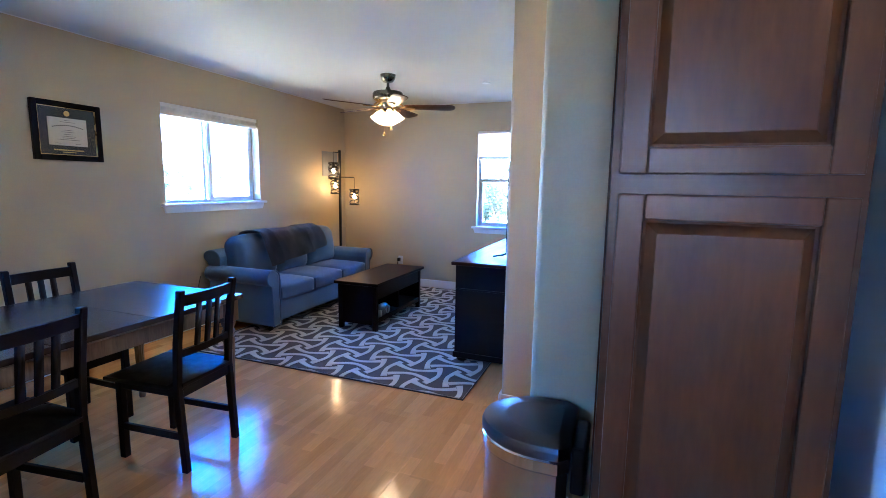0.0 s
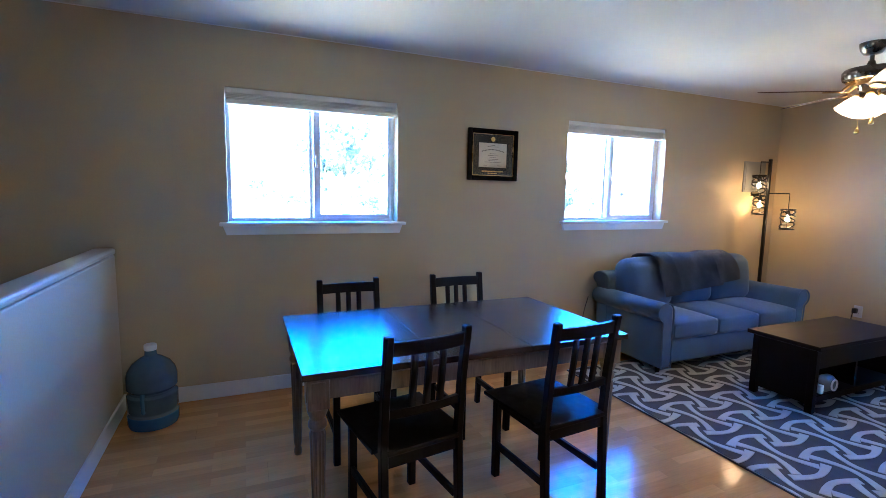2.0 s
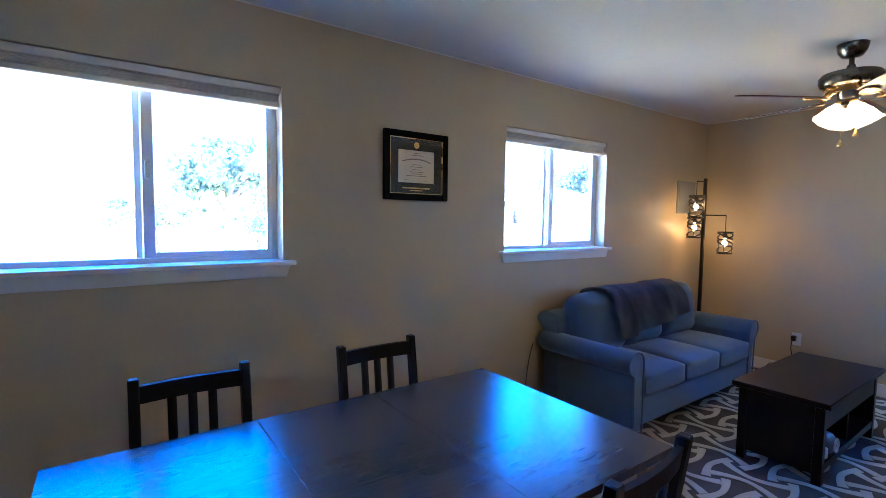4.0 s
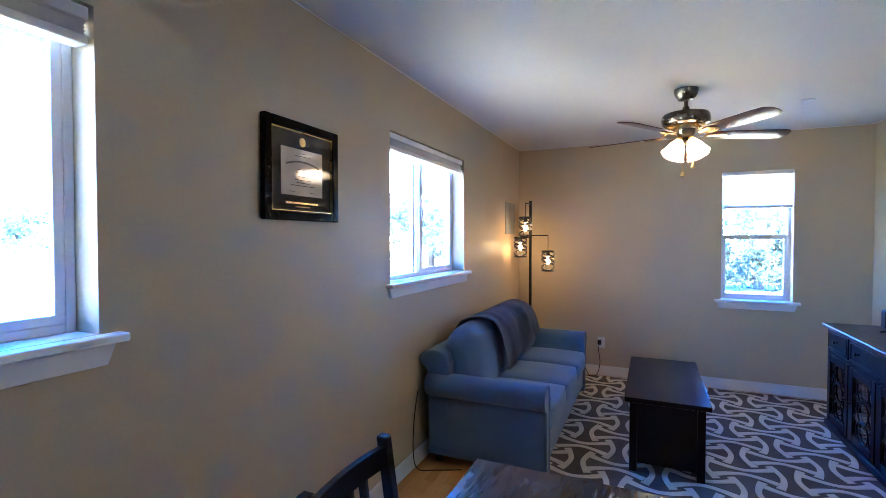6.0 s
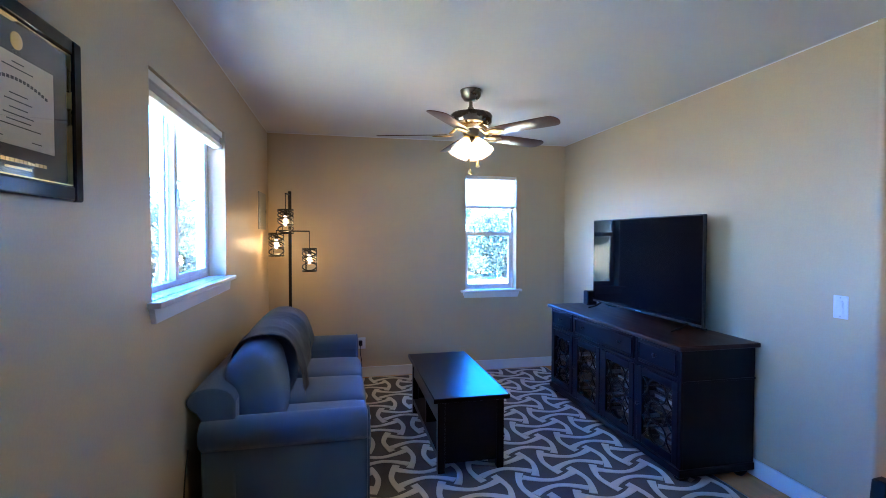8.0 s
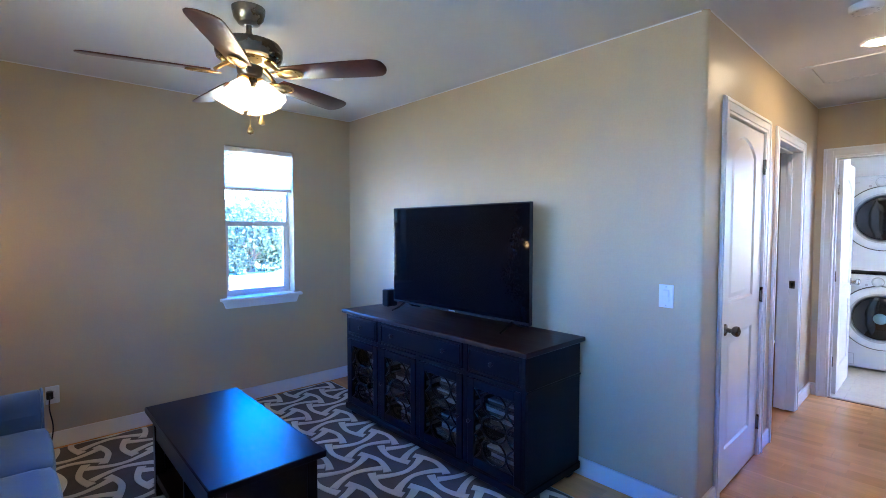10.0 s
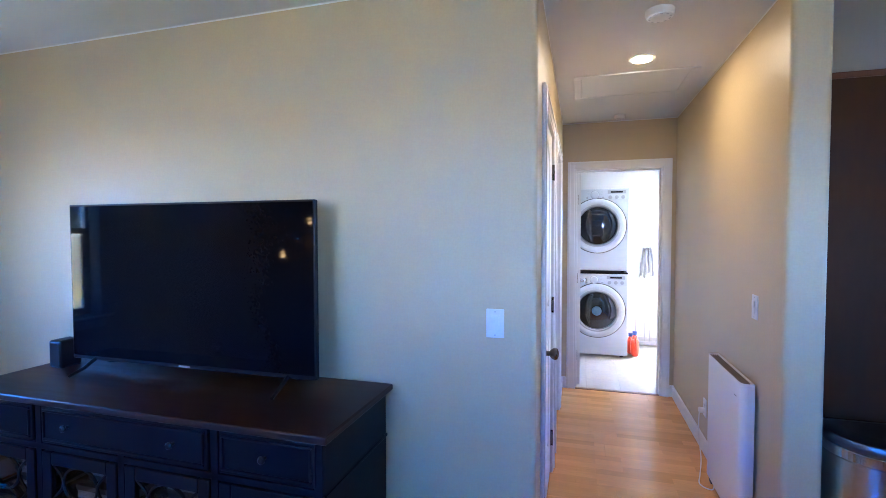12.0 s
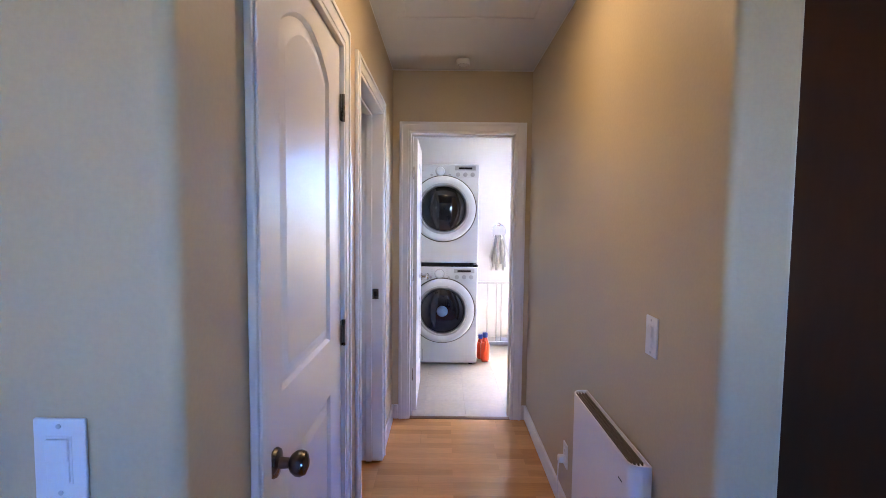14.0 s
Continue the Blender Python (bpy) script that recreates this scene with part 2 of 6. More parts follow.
# ---- the plan ----
CEILING = 2.465
FAR, TVX = 6.0, 3.153              # far wall, wall behind the television
HALL_N, HALL_S = 2.848, 1.88       # the hall's two long walls
HALL_END = 5.82
PART_X, PART_S = 3.52, 1.735       # end and kitchen face of the partition
W1 = (0.36, 1.54, 1.205, 2.09)
W2 = (3.105, 4.275, 1.205, 2.09)
W3 = (2.005, 2.58, 0.875, 2.105)

wall_west = setting("wall_west", B(*wall_strips("y", -0.17, 0.0, -1.72, FAR + 0.17, 0, CEILING, [W1, W2])), WALL, "long beige painted wall with two slider windows", "wall")
wall_north = setting("wall_north", B(*wall_strips("x", FAR, FAR + 0.17, 0.0, TVX + 0.115, 0, CEILING, [W3])), WALL, "beige painted end wall with a narrow window", "wall")


def bullnose(name, x0, y0, x1, y1, corners, label):
    """A wall stub whose named vertical corners are rounded."""
    bm = bmesh.new()
    box(bm, x0, y0, 0, x1, y1, CEILING)
    bm.edges.ensure_lookup_table()
    edges = [e for e in bm.edges if abs(e.verts[0].co.z - e.verts[1].co.z) > 1 and any(abs(e.verts[0].co.x - cx) < 1e-4 and abs(e.verts[0].co.y - cy) < 1e-4 for cx, cy in corners)]
    bmesh.ops.bevel(bm, geom=edges, offset=0.022, segments=6, profile=0.5, affect='EDGES')
    return setting(name, bm, WALL, label, "wall")


wall_television = bullnose("wall_television", TVX, HALL_N, TVX + 0.115, FAR, [(TVX, HALL_N)], "beige wall with a rounded corner at the hall")
D1, D2 = (3.445, 4.195, 0, 2.045), (4.495, 5.235, 0, 2.045)
wall_hall_north = setting("wall_hall_north", B(*wall_strips("x", HALL_N, HALL_N + 0.115, TVX + 0.115, 5.935, 0, CEILING, [D1, D2])), WALL, "beige hall wall with two doorways", "wall")
partition = bullnose("wall_partition", PART_X, PART_S, 5.935, HALL_S, [(PART_X, PART_S), (PART_X, HALL_S)], "beige partition between hall and kitchen")
LD = (1.98, 2.735, 0, 2.045)
wall_hall_end = setting("wall_hall_end", B(*wall_strips("y", HALL_END, HALL_END + 0.115, HALL_S, HALL_N, 0, CEILING, [LD])), WALL, "beige hall end wall round the laundry doorway", "wall")

# closet and bedroom shells behind the hall doors
wall_closet = setting("wall_closet", B((TVX + 0.115, 3.6, 0, 4.36, 3.7, CEILING), (4.36, 2.97, 0, 4.46, 6.0, CEILING), (4.46, 5.9, 0, 7.9, 6.0, CEILING), (7.9, 2.97, 0, 8.0, 6.0, CEILING)), WALL, "plain walls of the rooms behind the hall doors", "wall")
# kitchen and stairwell shell
KW = (3.75, 4.45, 1.15, 1.95)
wall_kitchen_east = setting("wall_kitchen_east", B((6.12, -2.4, 0, 6.24, PART_S, CEILING)), WALL, "beige kitchen wall behind the range", "wall")
wall_south = setting("wall_south", B((-0.17, -1.84, 0, 2.7, -1.72, CEILING), (2.58, -2.4, 0, 2.7, -1.84, CEILING), *wall_strips("x", -2.57, -2.4, 2.7, 6.24, 0, CEILING, [KW])), WALL, "plain beige walls closing the kitchen and stairwell", "wall")
wall_hall_gap = setting("wall_kitchen_return", B((5.935, PART_S, 0, 6.24, HALL_S, CEILING)), WALL, "short beige wall end", "wall")
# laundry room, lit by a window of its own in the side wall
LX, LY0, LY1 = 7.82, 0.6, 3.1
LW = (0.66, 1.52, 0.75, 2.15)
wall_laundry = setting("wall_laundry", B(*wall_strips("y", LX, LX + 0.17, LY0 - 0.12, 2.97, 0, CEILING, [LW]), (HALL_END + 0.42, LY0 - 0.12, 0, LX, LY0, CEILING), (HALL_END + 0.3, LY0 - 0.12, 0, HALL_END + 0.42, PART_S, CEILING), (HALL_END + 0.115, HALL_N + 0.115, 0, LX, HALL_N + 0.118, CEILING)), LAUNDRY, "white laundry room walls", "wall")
wall_laundry_lining = setting("wall_laundry_lining", B(*wall_strips("y", HALL_END + 0.116, HALL_END + 0.119, HALL_S, HALL_N, 0, CEILING, [LD]), (6.24, PART_S - 0.1, 0, 6.243, HALL_S, CEILING), (HALL_END + 0.119, HALL_N, 0, LX, HALL_N + 0.003, CEILING)), LAUNDRY, "white laundry side of the hall wall", "wall")

ceiling = setting("ceiling", B((-0.17, -2.57, CEILING, 8.0, 6.17, CEILING + 0.12)), CEIL, "smooth off-white painted ceiling", "ceiling")
roof = setting("roof", B((-0.4, -2.75, CEILING + 0.3, 8.3, 6.4, CEILING + 0.5)), WHITE, "plain roof slab with eaves over the house", "roof")
slab = setting("floor_slab", B((-0.17, -2.57, -0.25, 8.0, 6.17, -0.014)), OAK, "sub-floor under the laminate", "floor")

trim_ceiling = setting("trim_ceiling_line", B((0.0, -1.7, CEILING - 0.007, 0.002, FAR, CEILING - 0.0005), (0.002, FAR - 0.002, CEILING - 0.007, TVX - 0.002, FAR, CEILING - 0.0005), (TVX - 0.002, HALL_N + 0.03, CEILING - 0.007, TVX, FAR, CEILING - 0.0005), (TVX + 0.03, HALL_N - 0.002, CEILING - 0.007, HALL_END - 0.002, HALL_N, CEILING - 0.0005), (PART_X + 0.03, HALL_S, CEILING - 0.007, HALL_END - 0.002, HALL_S + 0.002, CEILING - 0.0005), (HALL_END - 0.002, HALL_S + 0.002, CEILING - 0.007, HALL_END, HALL_N - 0.002, CEILING - 0.0005)), WHITE, "thin white caulk line where walls meet the ceiling", "trim")

# ---- half wall at the stairs ----
half = thing("half_wall", "low beige half wall with a rounded cap beside the stairs", "half wall", kind="structure")
part("wall_face", B((0.0, -0.395, 0, 2.45, -0.285, 1.01), r=0.012), WALL, half)
part("cap", B((0.0, -0.40, 1.01, 2.46, -0.28, 1.05), r=0.016, seg=3), WALL, half)


# ---- windows ----
def window(name, lo, hi, z0, z1, wall_m, slider=True, shade_drop=0.1, label=""):
    """Built in a frame with x along the wall, y outward from the room face, z up."""
    w = thing(name, label, "window", wall_m, kind="structure")
    d0, d1 = 0.10, 0.165
    f = 0.026
    part("window_frame", B((lo, d0, z0, lo + f, d1, z1), (hi - f, d0, z0, hi, d1, z1), (lo + f, d0, z0, hi - f, d1, z0 + f), (lo + f, d0, z1 - f, hi - f, d1, z1), r=0.004), VINYL, w)
    if slider:
        mid = lo + (hi - lo) * 0.505
        s = 0.026
        part("sash", B((mid - 0.022, d0 - 0.004, z0 + f, mid + 0.026, d0 + 0.03, z1 - f), (mid + 0.026, d0 + 0.002, z0 + f, hi - f, d0 + 0.028, z0 + f + s), (hi - f - s, d0 + 0.002, z0 + f + s, hi - f, d0 + 0.028, z1 - f), (mid + 0.026, d0 + 0.002, z1 - f - s, hi - f - s, d0 + 0.028, z1 - f), r=0.003), VINYL, w)
        part("fixed_bead", B((mid - 0.052, d0 + 0.032, z0 + f, mid - 0.022, d1 - 0.006, z1 - f), r=0.003), VINYL, w)
        part("latch", B((mid - 0.012, d0 - 0.018, z0 + (z1 - z0) * 0.44, mid + 0.012, d0 - 0.004, z0 + (z1 - z0) * 0.54), r=0.006), VINYL, w)
        panes = ((lo + f, mid - 0.03, z0 + f, z1 - f, d0 + 0.045), (mid + 0.026, hi - f - s, z0 + f + s, z1 - f - s, d0 + 0.015))
    else:
        mz = z0 + (z1 - z0) * 0.49
        s = 0.026
        part("meeting_rail", B((lo + f, d0 - 0.002, mz - 0.02, hi - f, d0 + 0.04, mz + 0.022), r=0.003), VINYL, w)
        part("sash", B((lo + f, d0, z0 + f, lo + f + s, d0 + 0.03, mz - 0.02), (hi - f - s, d0, z0 + f, hi - f, d0 + 0.03, mz - 0.02), (lo + f + s, d0, z0 + f, hi - f - s, d0 + 0.03, z0 + f + s), r=0.003), VINYL, w)
        part("latch", B(((lo + hi) / 2 - 0.03, d0 - 0.02, mz + 0.0, (lo + hi) / 2 + 0.03, d0 - 0.002, mz + 0.03), r=0.005), VINYL, w)
        panes = ((lo + f, hi - f, mz + 0.022, z1 - f, d0 + 0.035), (lo + f + s, hi - f - s, z0 + f + s, mz - 0.02, d0 + 0.015))
    for a, b, c, d, y in panes:
        p = part("pane", B((a, y, c, b, y + 0.005, d)), GLASS, w)
        p.visible_shadow = False
    part("window_sill", B((lo - 0.055, -0.05, z0 - 0.024, hi + 0.055, 0.0, z0), (lo, -0.001, z0 - 0.024, hi, 0.10, z0 + 0.001), r=0.006, seg=3), WHITE, w)
    apron = bmesh.new()
    prism(apron, [(lo - 0.035, z0 - 0.024), (hi + 0.035, z0 - 0.024), (hi + 0.012, z0 - 0.085), (lo - 0.012, z0 - 0.085)], 0.02, Matrix(((1, 0, 0, 0), (0, 0, -1, 0), (0, 1, 0, 0), (0, 0, 0, 1))), r=0.003)
    part("apron", apron, WHITE, w)
    return w


NW = Matrix(((0, -1, 0, 0), (1, 0, 0, 0), (0, 0, 1, 0), (0, 0, 0, 1)))     # wall along y, outward -x
NN = Matrix.Translation((0, FAR, 0))
window("window_1", *W1, NW, True, label="white vinyl slider window over the dining table")
window("window_2", *W2, NW, True, label="white vinyl slider window above the sofa")
window("window_3", *W3, NN, False, label="narrow white vinyl single-hung window in the end wall")
window("window_5", *KW, Matrix.Translation((0, -2.4, 0)) @ Matrix.Diagonal((1, -1, 1, 1)), True, label="white slider window in the kitchen wall")
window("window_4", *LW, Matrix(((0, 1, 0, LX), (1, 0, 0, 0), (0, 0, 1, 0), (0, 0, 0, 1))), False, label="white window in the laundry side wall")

SHADE = mat("cellular_shade_fabric", (0.70, 0.67, 0.63), 0.8, var=0.04, scale=6, fine=200, bump=0.05)


def rolled_shade(lo, hi, z1, m, drop=0.0):
    s = thing("cellular_shade", "white cellular shade drawn up to the head of the window" if not drop else "white cellular shade drawn a quarter down the narrow window", "window shade", m)
    part("head_rail", B((lo + 0.004, 0.012, z1 - 0.038, hi - 0.004, 0.07, z1 - 0.002), r=0.005), SHADE, s)
    n = 4 if not drop else 26
    bm = bmesh.new()
    z, h = z1 - 0.038, (0.040 if not drop else drop) / n
    rows = []
    for k in range(2 * n + 1):
        y = 0.022 if k % 2 else 0.034
        rows.append([bm.verts.new((x, y, z - h * k / 2)) for x in (lo + 0.008, hi - 0.008)])
    for p, q in zip(rows, rows[1:]):
        bm.faces.new((p[0], q[0], q[1], p[1]))
    part("pleats", bm, SHADE if not drop else SHADE_THIN, s)
    zb = z - h * n
    part("bottom_rail", B((lo + 0.006, 0.012, zb - 0.026, hi - 0.006, 0.07, zb), r=0.006), SHADE, s)


SHADE_THIN = mat("translucent_shade_fabric", (0.75, 0.76, 0.76), 0.8, var=0.03, bump=0.03)
_b = SHADE_THIN.node_tree.nodes["Principled BSDF"]
_t = SHADE_THIN.node_tree.nodes.new("ShaderNodeBsdfTranslucent")
_t.inputs["Color"].default_value = (0.8, 0.82, 0.82, 1)
_x = SHADE_THIN.node_tree.nodes.new("ShaderNodeMixShader")
_x.inputs[0].default_value = 0.75
SHADE_THIN.node_tree.links.new(_b.outputs[0], _x.inputs[1])
SHADE_THIN.node_tree.links.new(_t.outputs[0], _x.inputs[2])
SHADE_THIN.node_tree.links.new(_x.outputs[0], SHADE_THIN.node_tree.nodes["Material Output"].inputs["Surface"])
rolled_shade(W1[0], W1[1], W1[3], NW)
rolled_shade(W2[0], W2[1], W2[3], NW)
rolled_shade(W3[0], W3[1], W3[3], NN, drop=0.29)

# ---- baseboards ----
BH, BT = 0.105, 0.014


def base(name, *runs):
    bm = bmesh.new()
    for x0, y0, x1, y1 in runs:
        box(bm, x0, y0, 0, x1, y1, BH, r=0.005)
    return setting(name, bm, WHITE, "white painted baseboard", "baseboard")


base("baseboard_west", (0, -0.285, BT, FAR))
base("baseboard_north", (BT, FAR - BT, TVX, FAR))
base("baseboard_television", (TVX - BT, HALL_N - BT, TVX, FAR - BT), (TVX, HALL_N - BT, D1[0] - 0.062, HALL_N))
base("baseboard_hall", (D1[1] + 0.062, HALL_N - BT, D2[0] - 0.062, HALL_N), (D2[1] + 0.062, HALL_N - BT, HALL_END, HALL_N), (PART_X, HALL_S, HALL_END, HALL_S + BT), (PART_X - BT, PART_S - BT, PART_X, HALL_S + BT), (PART_X, PART_S - BT, 3.765, PART_S), (HALL_END - BT, HALL_S + BT, HALL_END, LD[0] - 0.066), (HALL_END - BT, LD[1] + 0.066, HALL_END, HALL_N - BT))
base("baseboard_half_wall", (BT, -0.285, 2.45, -0.285 + BT))
base("baseboard_laundry", (LX - BT, LY0, LX, HALL_N))


# ---- doors ----
def casing(name, a0, a1, top, m, label):
    """Casing and jamb round an opening: x along the wall, y into the wall from the room face."""
    c = thing(name, label, "door frame", m, kind="structure")
    w = 0.064
    part("casing", B((a0 - w, -0.016, 0, a0, 0, top + w), (a1, -0.016, 0, a1 + w, 0, top + w), (a0, -0.016, top, a1, 0, top + w), r=0.004), WHITE, c)
    part("casing_bead", B((a0 - w + 0.008, -0.022, 0, a0 - w + 0.024, -0.016, top + w - 0.008), (a1 + w - 0.024, -0.022, 0, a1 + w - 0.008, -0.016, top + w - 0.008), (a0 - w + 0.024, -0.022, top + w - 0.024, a1 + w - 0.024, -0.016, top + w - 0.008), r=0.003), WHITE, c)
    part("jamb", B((a0, -0.012, 0, a0 + 0.016, 0.127, top), (a1 - 0.016, -0.012, 0, a1, 0.127, top), (a0 + 0.016, -0.012, top - 0.016, a1 - 0.016, 0.127, top), r=0.002), WHITE, c)
    part("stop", B((a0 + 0.016, 0.05, 0, a0 + 0.028, 0.085, top - 0.016), (a1 - 0.028, 0.05, 0, a1 - 0.016, 0.085, top - 0.016), (a0 + 0.028, 0.05, top - 0.028, a1 - 0.028, 0.085, top - 0.016), r=0.002), WHITE, c)
    return c


def arch_outline(x0, x1, z0, z1, rise, n=14):
    pts = [(x0, z0), (x1, z0)]
    if rise:
        for k in range(n + 1):
            u = k / n
            pts.append((x1 + (x0 - x1) * u, z1 - rise + rise * math.sin(math.pi * u) ** 0.75))
    else:
        pts += [(x1, z1), (x0, z1)]
    return pts


def panel_ring(bm, outline, inset, y_out, y_in, both=None):
    """A moulded frame round a panel: sloped band from outline to its inset."""
    n = len(outline)
    cx = sum(p[0] for p in outline) / n
    cz = sum(p[1] for p in outline) / n
    x0, x1 = min(p[0] for p in outline), max(p[0] for p in outline)
    z0, z1 = min(p[1] for p in outline), max(p[1] for p in outline)
    sx, sz = (x1 - x0 - 2 * inset) / (x1 - x0), (z1 - z0 - 2 * inset) / (z1 - z0)
    mx, mz = (x0 + x1) / 2, (z0 + z1) / 2
    inner = [(mx + (x - mx) * sx, mz + (z - mz) * sz) for x, z in outline]
    return inner


def panelled_slab(w, h, t, panels, m_in=0.0):
    """A door leaf, x 0..w, z 0..h, front at y = 0, back at y = t, with raised moulded panels on both faces."""
    bm = bmesh.new()
    box(bm, 0.001, 0.012, 0.001, w - 0.001, t - 0.012, h - 0.001)
    for face in (0, 1):
        y_face = 0.0 if not face else t
        y_rec = 0.010 if not face else t - 0.010
        t2 = bmesh.new()
        outer = [t2.verts.new((x, y_face, z)) for x, z in ((0, 0), (w, 0), (w, h), (0, h))]
        edges = [t2.edges.new((outer[k], outer[(k + 1) % 4])) for k in range(4)]
        loops = []
        for (x0, x1, z0, z1, rise) in panels:
            o = arch_outline(x0, x1, z0, z1, rise)
            vs = [t2.verts.new((x, y_face, z)) for x, z in o]
            edges += [t2.edges.new((vs[k], vs[(k + 1) % len(vs)])) for k in range(len(vs))]
            loops.append((o, vs))
        bmesh.ops.triangle_fill(t2, use_beauty=True, use_dissolve=False, edges=edges)
        # drop the fill inside panels
        doomed = []
        for f in t2.faces:
            c = f.calc_center_median()
            for (x0, x1, z0, z1, rise) in panels:
                if x0 < c.x < x1 and z0 < c.z < z1:
                    u = (c.x - x0) / (x1 - x0)
                    if not rise or c.z < z1 - rise + rise * math.sin(math.pi * u) ** 0.75 - 1e-4:
                        doomed.append(f)
                        break
        bmesh.ops.delete(t2, geom=doomed, context='FACES_ONLY')
        for o, vs in loops:
            ring = vs
            cur = o
            for inset, y in ((0.009, y_rec), (0.022, y_rec), (0.048, y_face + (0.0015 if not face else -0.0015))):
                inner = panel_ring(None, o, inset, 0, 0)
                nv = [t2.verts.new((x, y, z)) for x, z in inner]
                for k in range(len(nv)):
                    t2.faces.new((ring[k], ring[(k + 1) % len(nv)], nv[(k + 1) % len(nv)], nv[k]))
                ring = nv
            t2.faces.new(ring)
        bmesh.ops.recalc_face_normals(t2, faces=t2.faces)
        merge(bm, t2)
    # rim
    for a in ((0, 0, 0, 0.0005, t, h), (w - 0.0005, 0, 0, w, t, h), (0, 0, h - 0.0005, w, t, h), (0, 0, 0, w, t, 0.0005)):
        box(bm, *a)
    return bm


def knob(parent, m, finish_mat, label="round pewter door knob"):
    bm = bmesh.new()
    lathe(bm, [(0.0, 0.0), (0.031, 0.0), (0.033, 0.004), (0.030, 0.010), (0.013, 0.014), (0.011, 0.034), (0.020, 0.040), (0.027, 0.050), (0.0285, 0.060), (0.024, 0.070), (0.012, 0.075), (0.0, 0.076)], 24, m)
    return part("knob", bm, finish_mat, parent, label)


def hinges(parent, x, y, zs, finish_mat):
    for z in zs:
        bm = B((x - 0.016, y - 0.004, z - 0.045, x + 0.016, y + 0.001, z + 0.045), r=0.002)
        lathe(bm, [(0.006, -0.047), (0.006, 0.047)], 10, Matrix.Translation((x, y - 0.008, z)))
        part("hinge", bm, finish_mat, parent, "pewter door hinge")


casing("door_frame_1", D1[0], D1[1], D1[3], Matrix.Translation((0, HALL_N, 0)), "white casing round the closed hall door")
casing("door_frame_2", D2[0], D2[1], D2[3], Matrix.Translation((0, HALL_N, 0)), "white casing round an open bedroom doorway")
lf = casing("door_frame_3", LD[0], LD[1], LD[3], Matrix.Translation((HALL_END, 0, 0)) @ Matrix(((0, 1, 0, 0), (1, 0, 0, 0), (0, 0, 1, 0), (0, 0, 0, 1))), "white casing round the laundry doorway")
door1 = thing("door_1", "closed white two-panel arch-top hall door", "door", Matrix.Translation((D1[0] + 0.019, HALL_N + 0.004, 0.008)), kind="structure")
dw = D1[1] - D1[0] - 0.038
part("leaf", panelled_slab(dw, 2.015, 0.035, [(0.108, dw - 0.150, 1.03, 1.945, 0.095), (0.108, dw - 0.150, 0.22, 0.85, 0.0)]), WHITE, door1)
knob(door1, Matrix.Translation((0.052, 0.0, 0.892)) @ Matrix.Rotation(radians(90), 4, 'X'), BRONZE)
hinges(door1, dw + 0.002, -0.004, (0.21, 1.02, 1.81), BRONZE)
strike = thing("strike_plate", "small pewter strike plate on the door jamb", "strike plate", Matrix.Translation((D2[1] - 0.018, HALL_N + 0.03, 1.0)))
part("plate", B((-0.002, -0.018, -0.03, 0.002, 0.018, 0.03), r=0.001), BRONZE, strike)
part("slot", B((-0.0035, -0.008, -0.014, -0.002, 0.008, 0.014)), BLACKPLASTIC, strike)
door3 = thing("door_3", "white laundry door standing open into the laundry room", "door", Matrix.Translation((HALL_END + 0.118, LD[1] - 0.02, 0.008)) @ Matrix.Rotation(radians(0.2), 4, 'Z') @ Matrix.Diagonal((1, -1, 1, 1)), kind="structure")
part("leaf", panelled_slab(0.71, 2.01, 0.035, [(0.13, 0.58, 0.92, 1.87, 0.10), (0.13, 0.58, 0.22, 0.78, 0.0)]), WHITE, door3)
knob(door3, Matrix.Translation((0.65, 0.035, 0.93)) @ Matrix.Rotation(radians(-90), 4, 'X'), CHROME, "bright round door knob")
for z in (0.28, 1.02, 1.76):
    part("hinge", B((-0.022, -0.004, z - 0.045, 0.004, 0.012, z + 0.045), r=0.002), BRONZE, door3, "pewter door hinge")
threshold = setting("threshold", B((HALL_END - 0.01, LD[0] + 0.016, -0.012, HALL_END + 0.03, LD[1] - 0.016, 0.006), r=0.003), mat("threshold_wood", (0.20, 0.10, 0.04), 0.4), "dark wooden threshold strip", "threshold")

# ---- outside ----
GROUND_Z = -2.9
DRYGROUND = mat("dry_pale_ground", (0.45, 0.395, 0.18), 0.95, var=0.25, scale=0.15, fine=3, bump=0.3)
ground = setting("ground", B((-900, -900, GROUND_Z - 1, 900, 900, GROUND_Z)), DRYGROUND, "sunlit dry pale ground round the house", "ground")
foundation = setting("house_wall_lower", B((-0.17, -2.52, GROUND_Z, 8.0, 6.17, -0.25)), WHITE, "plain lower storey of the house", "wall")


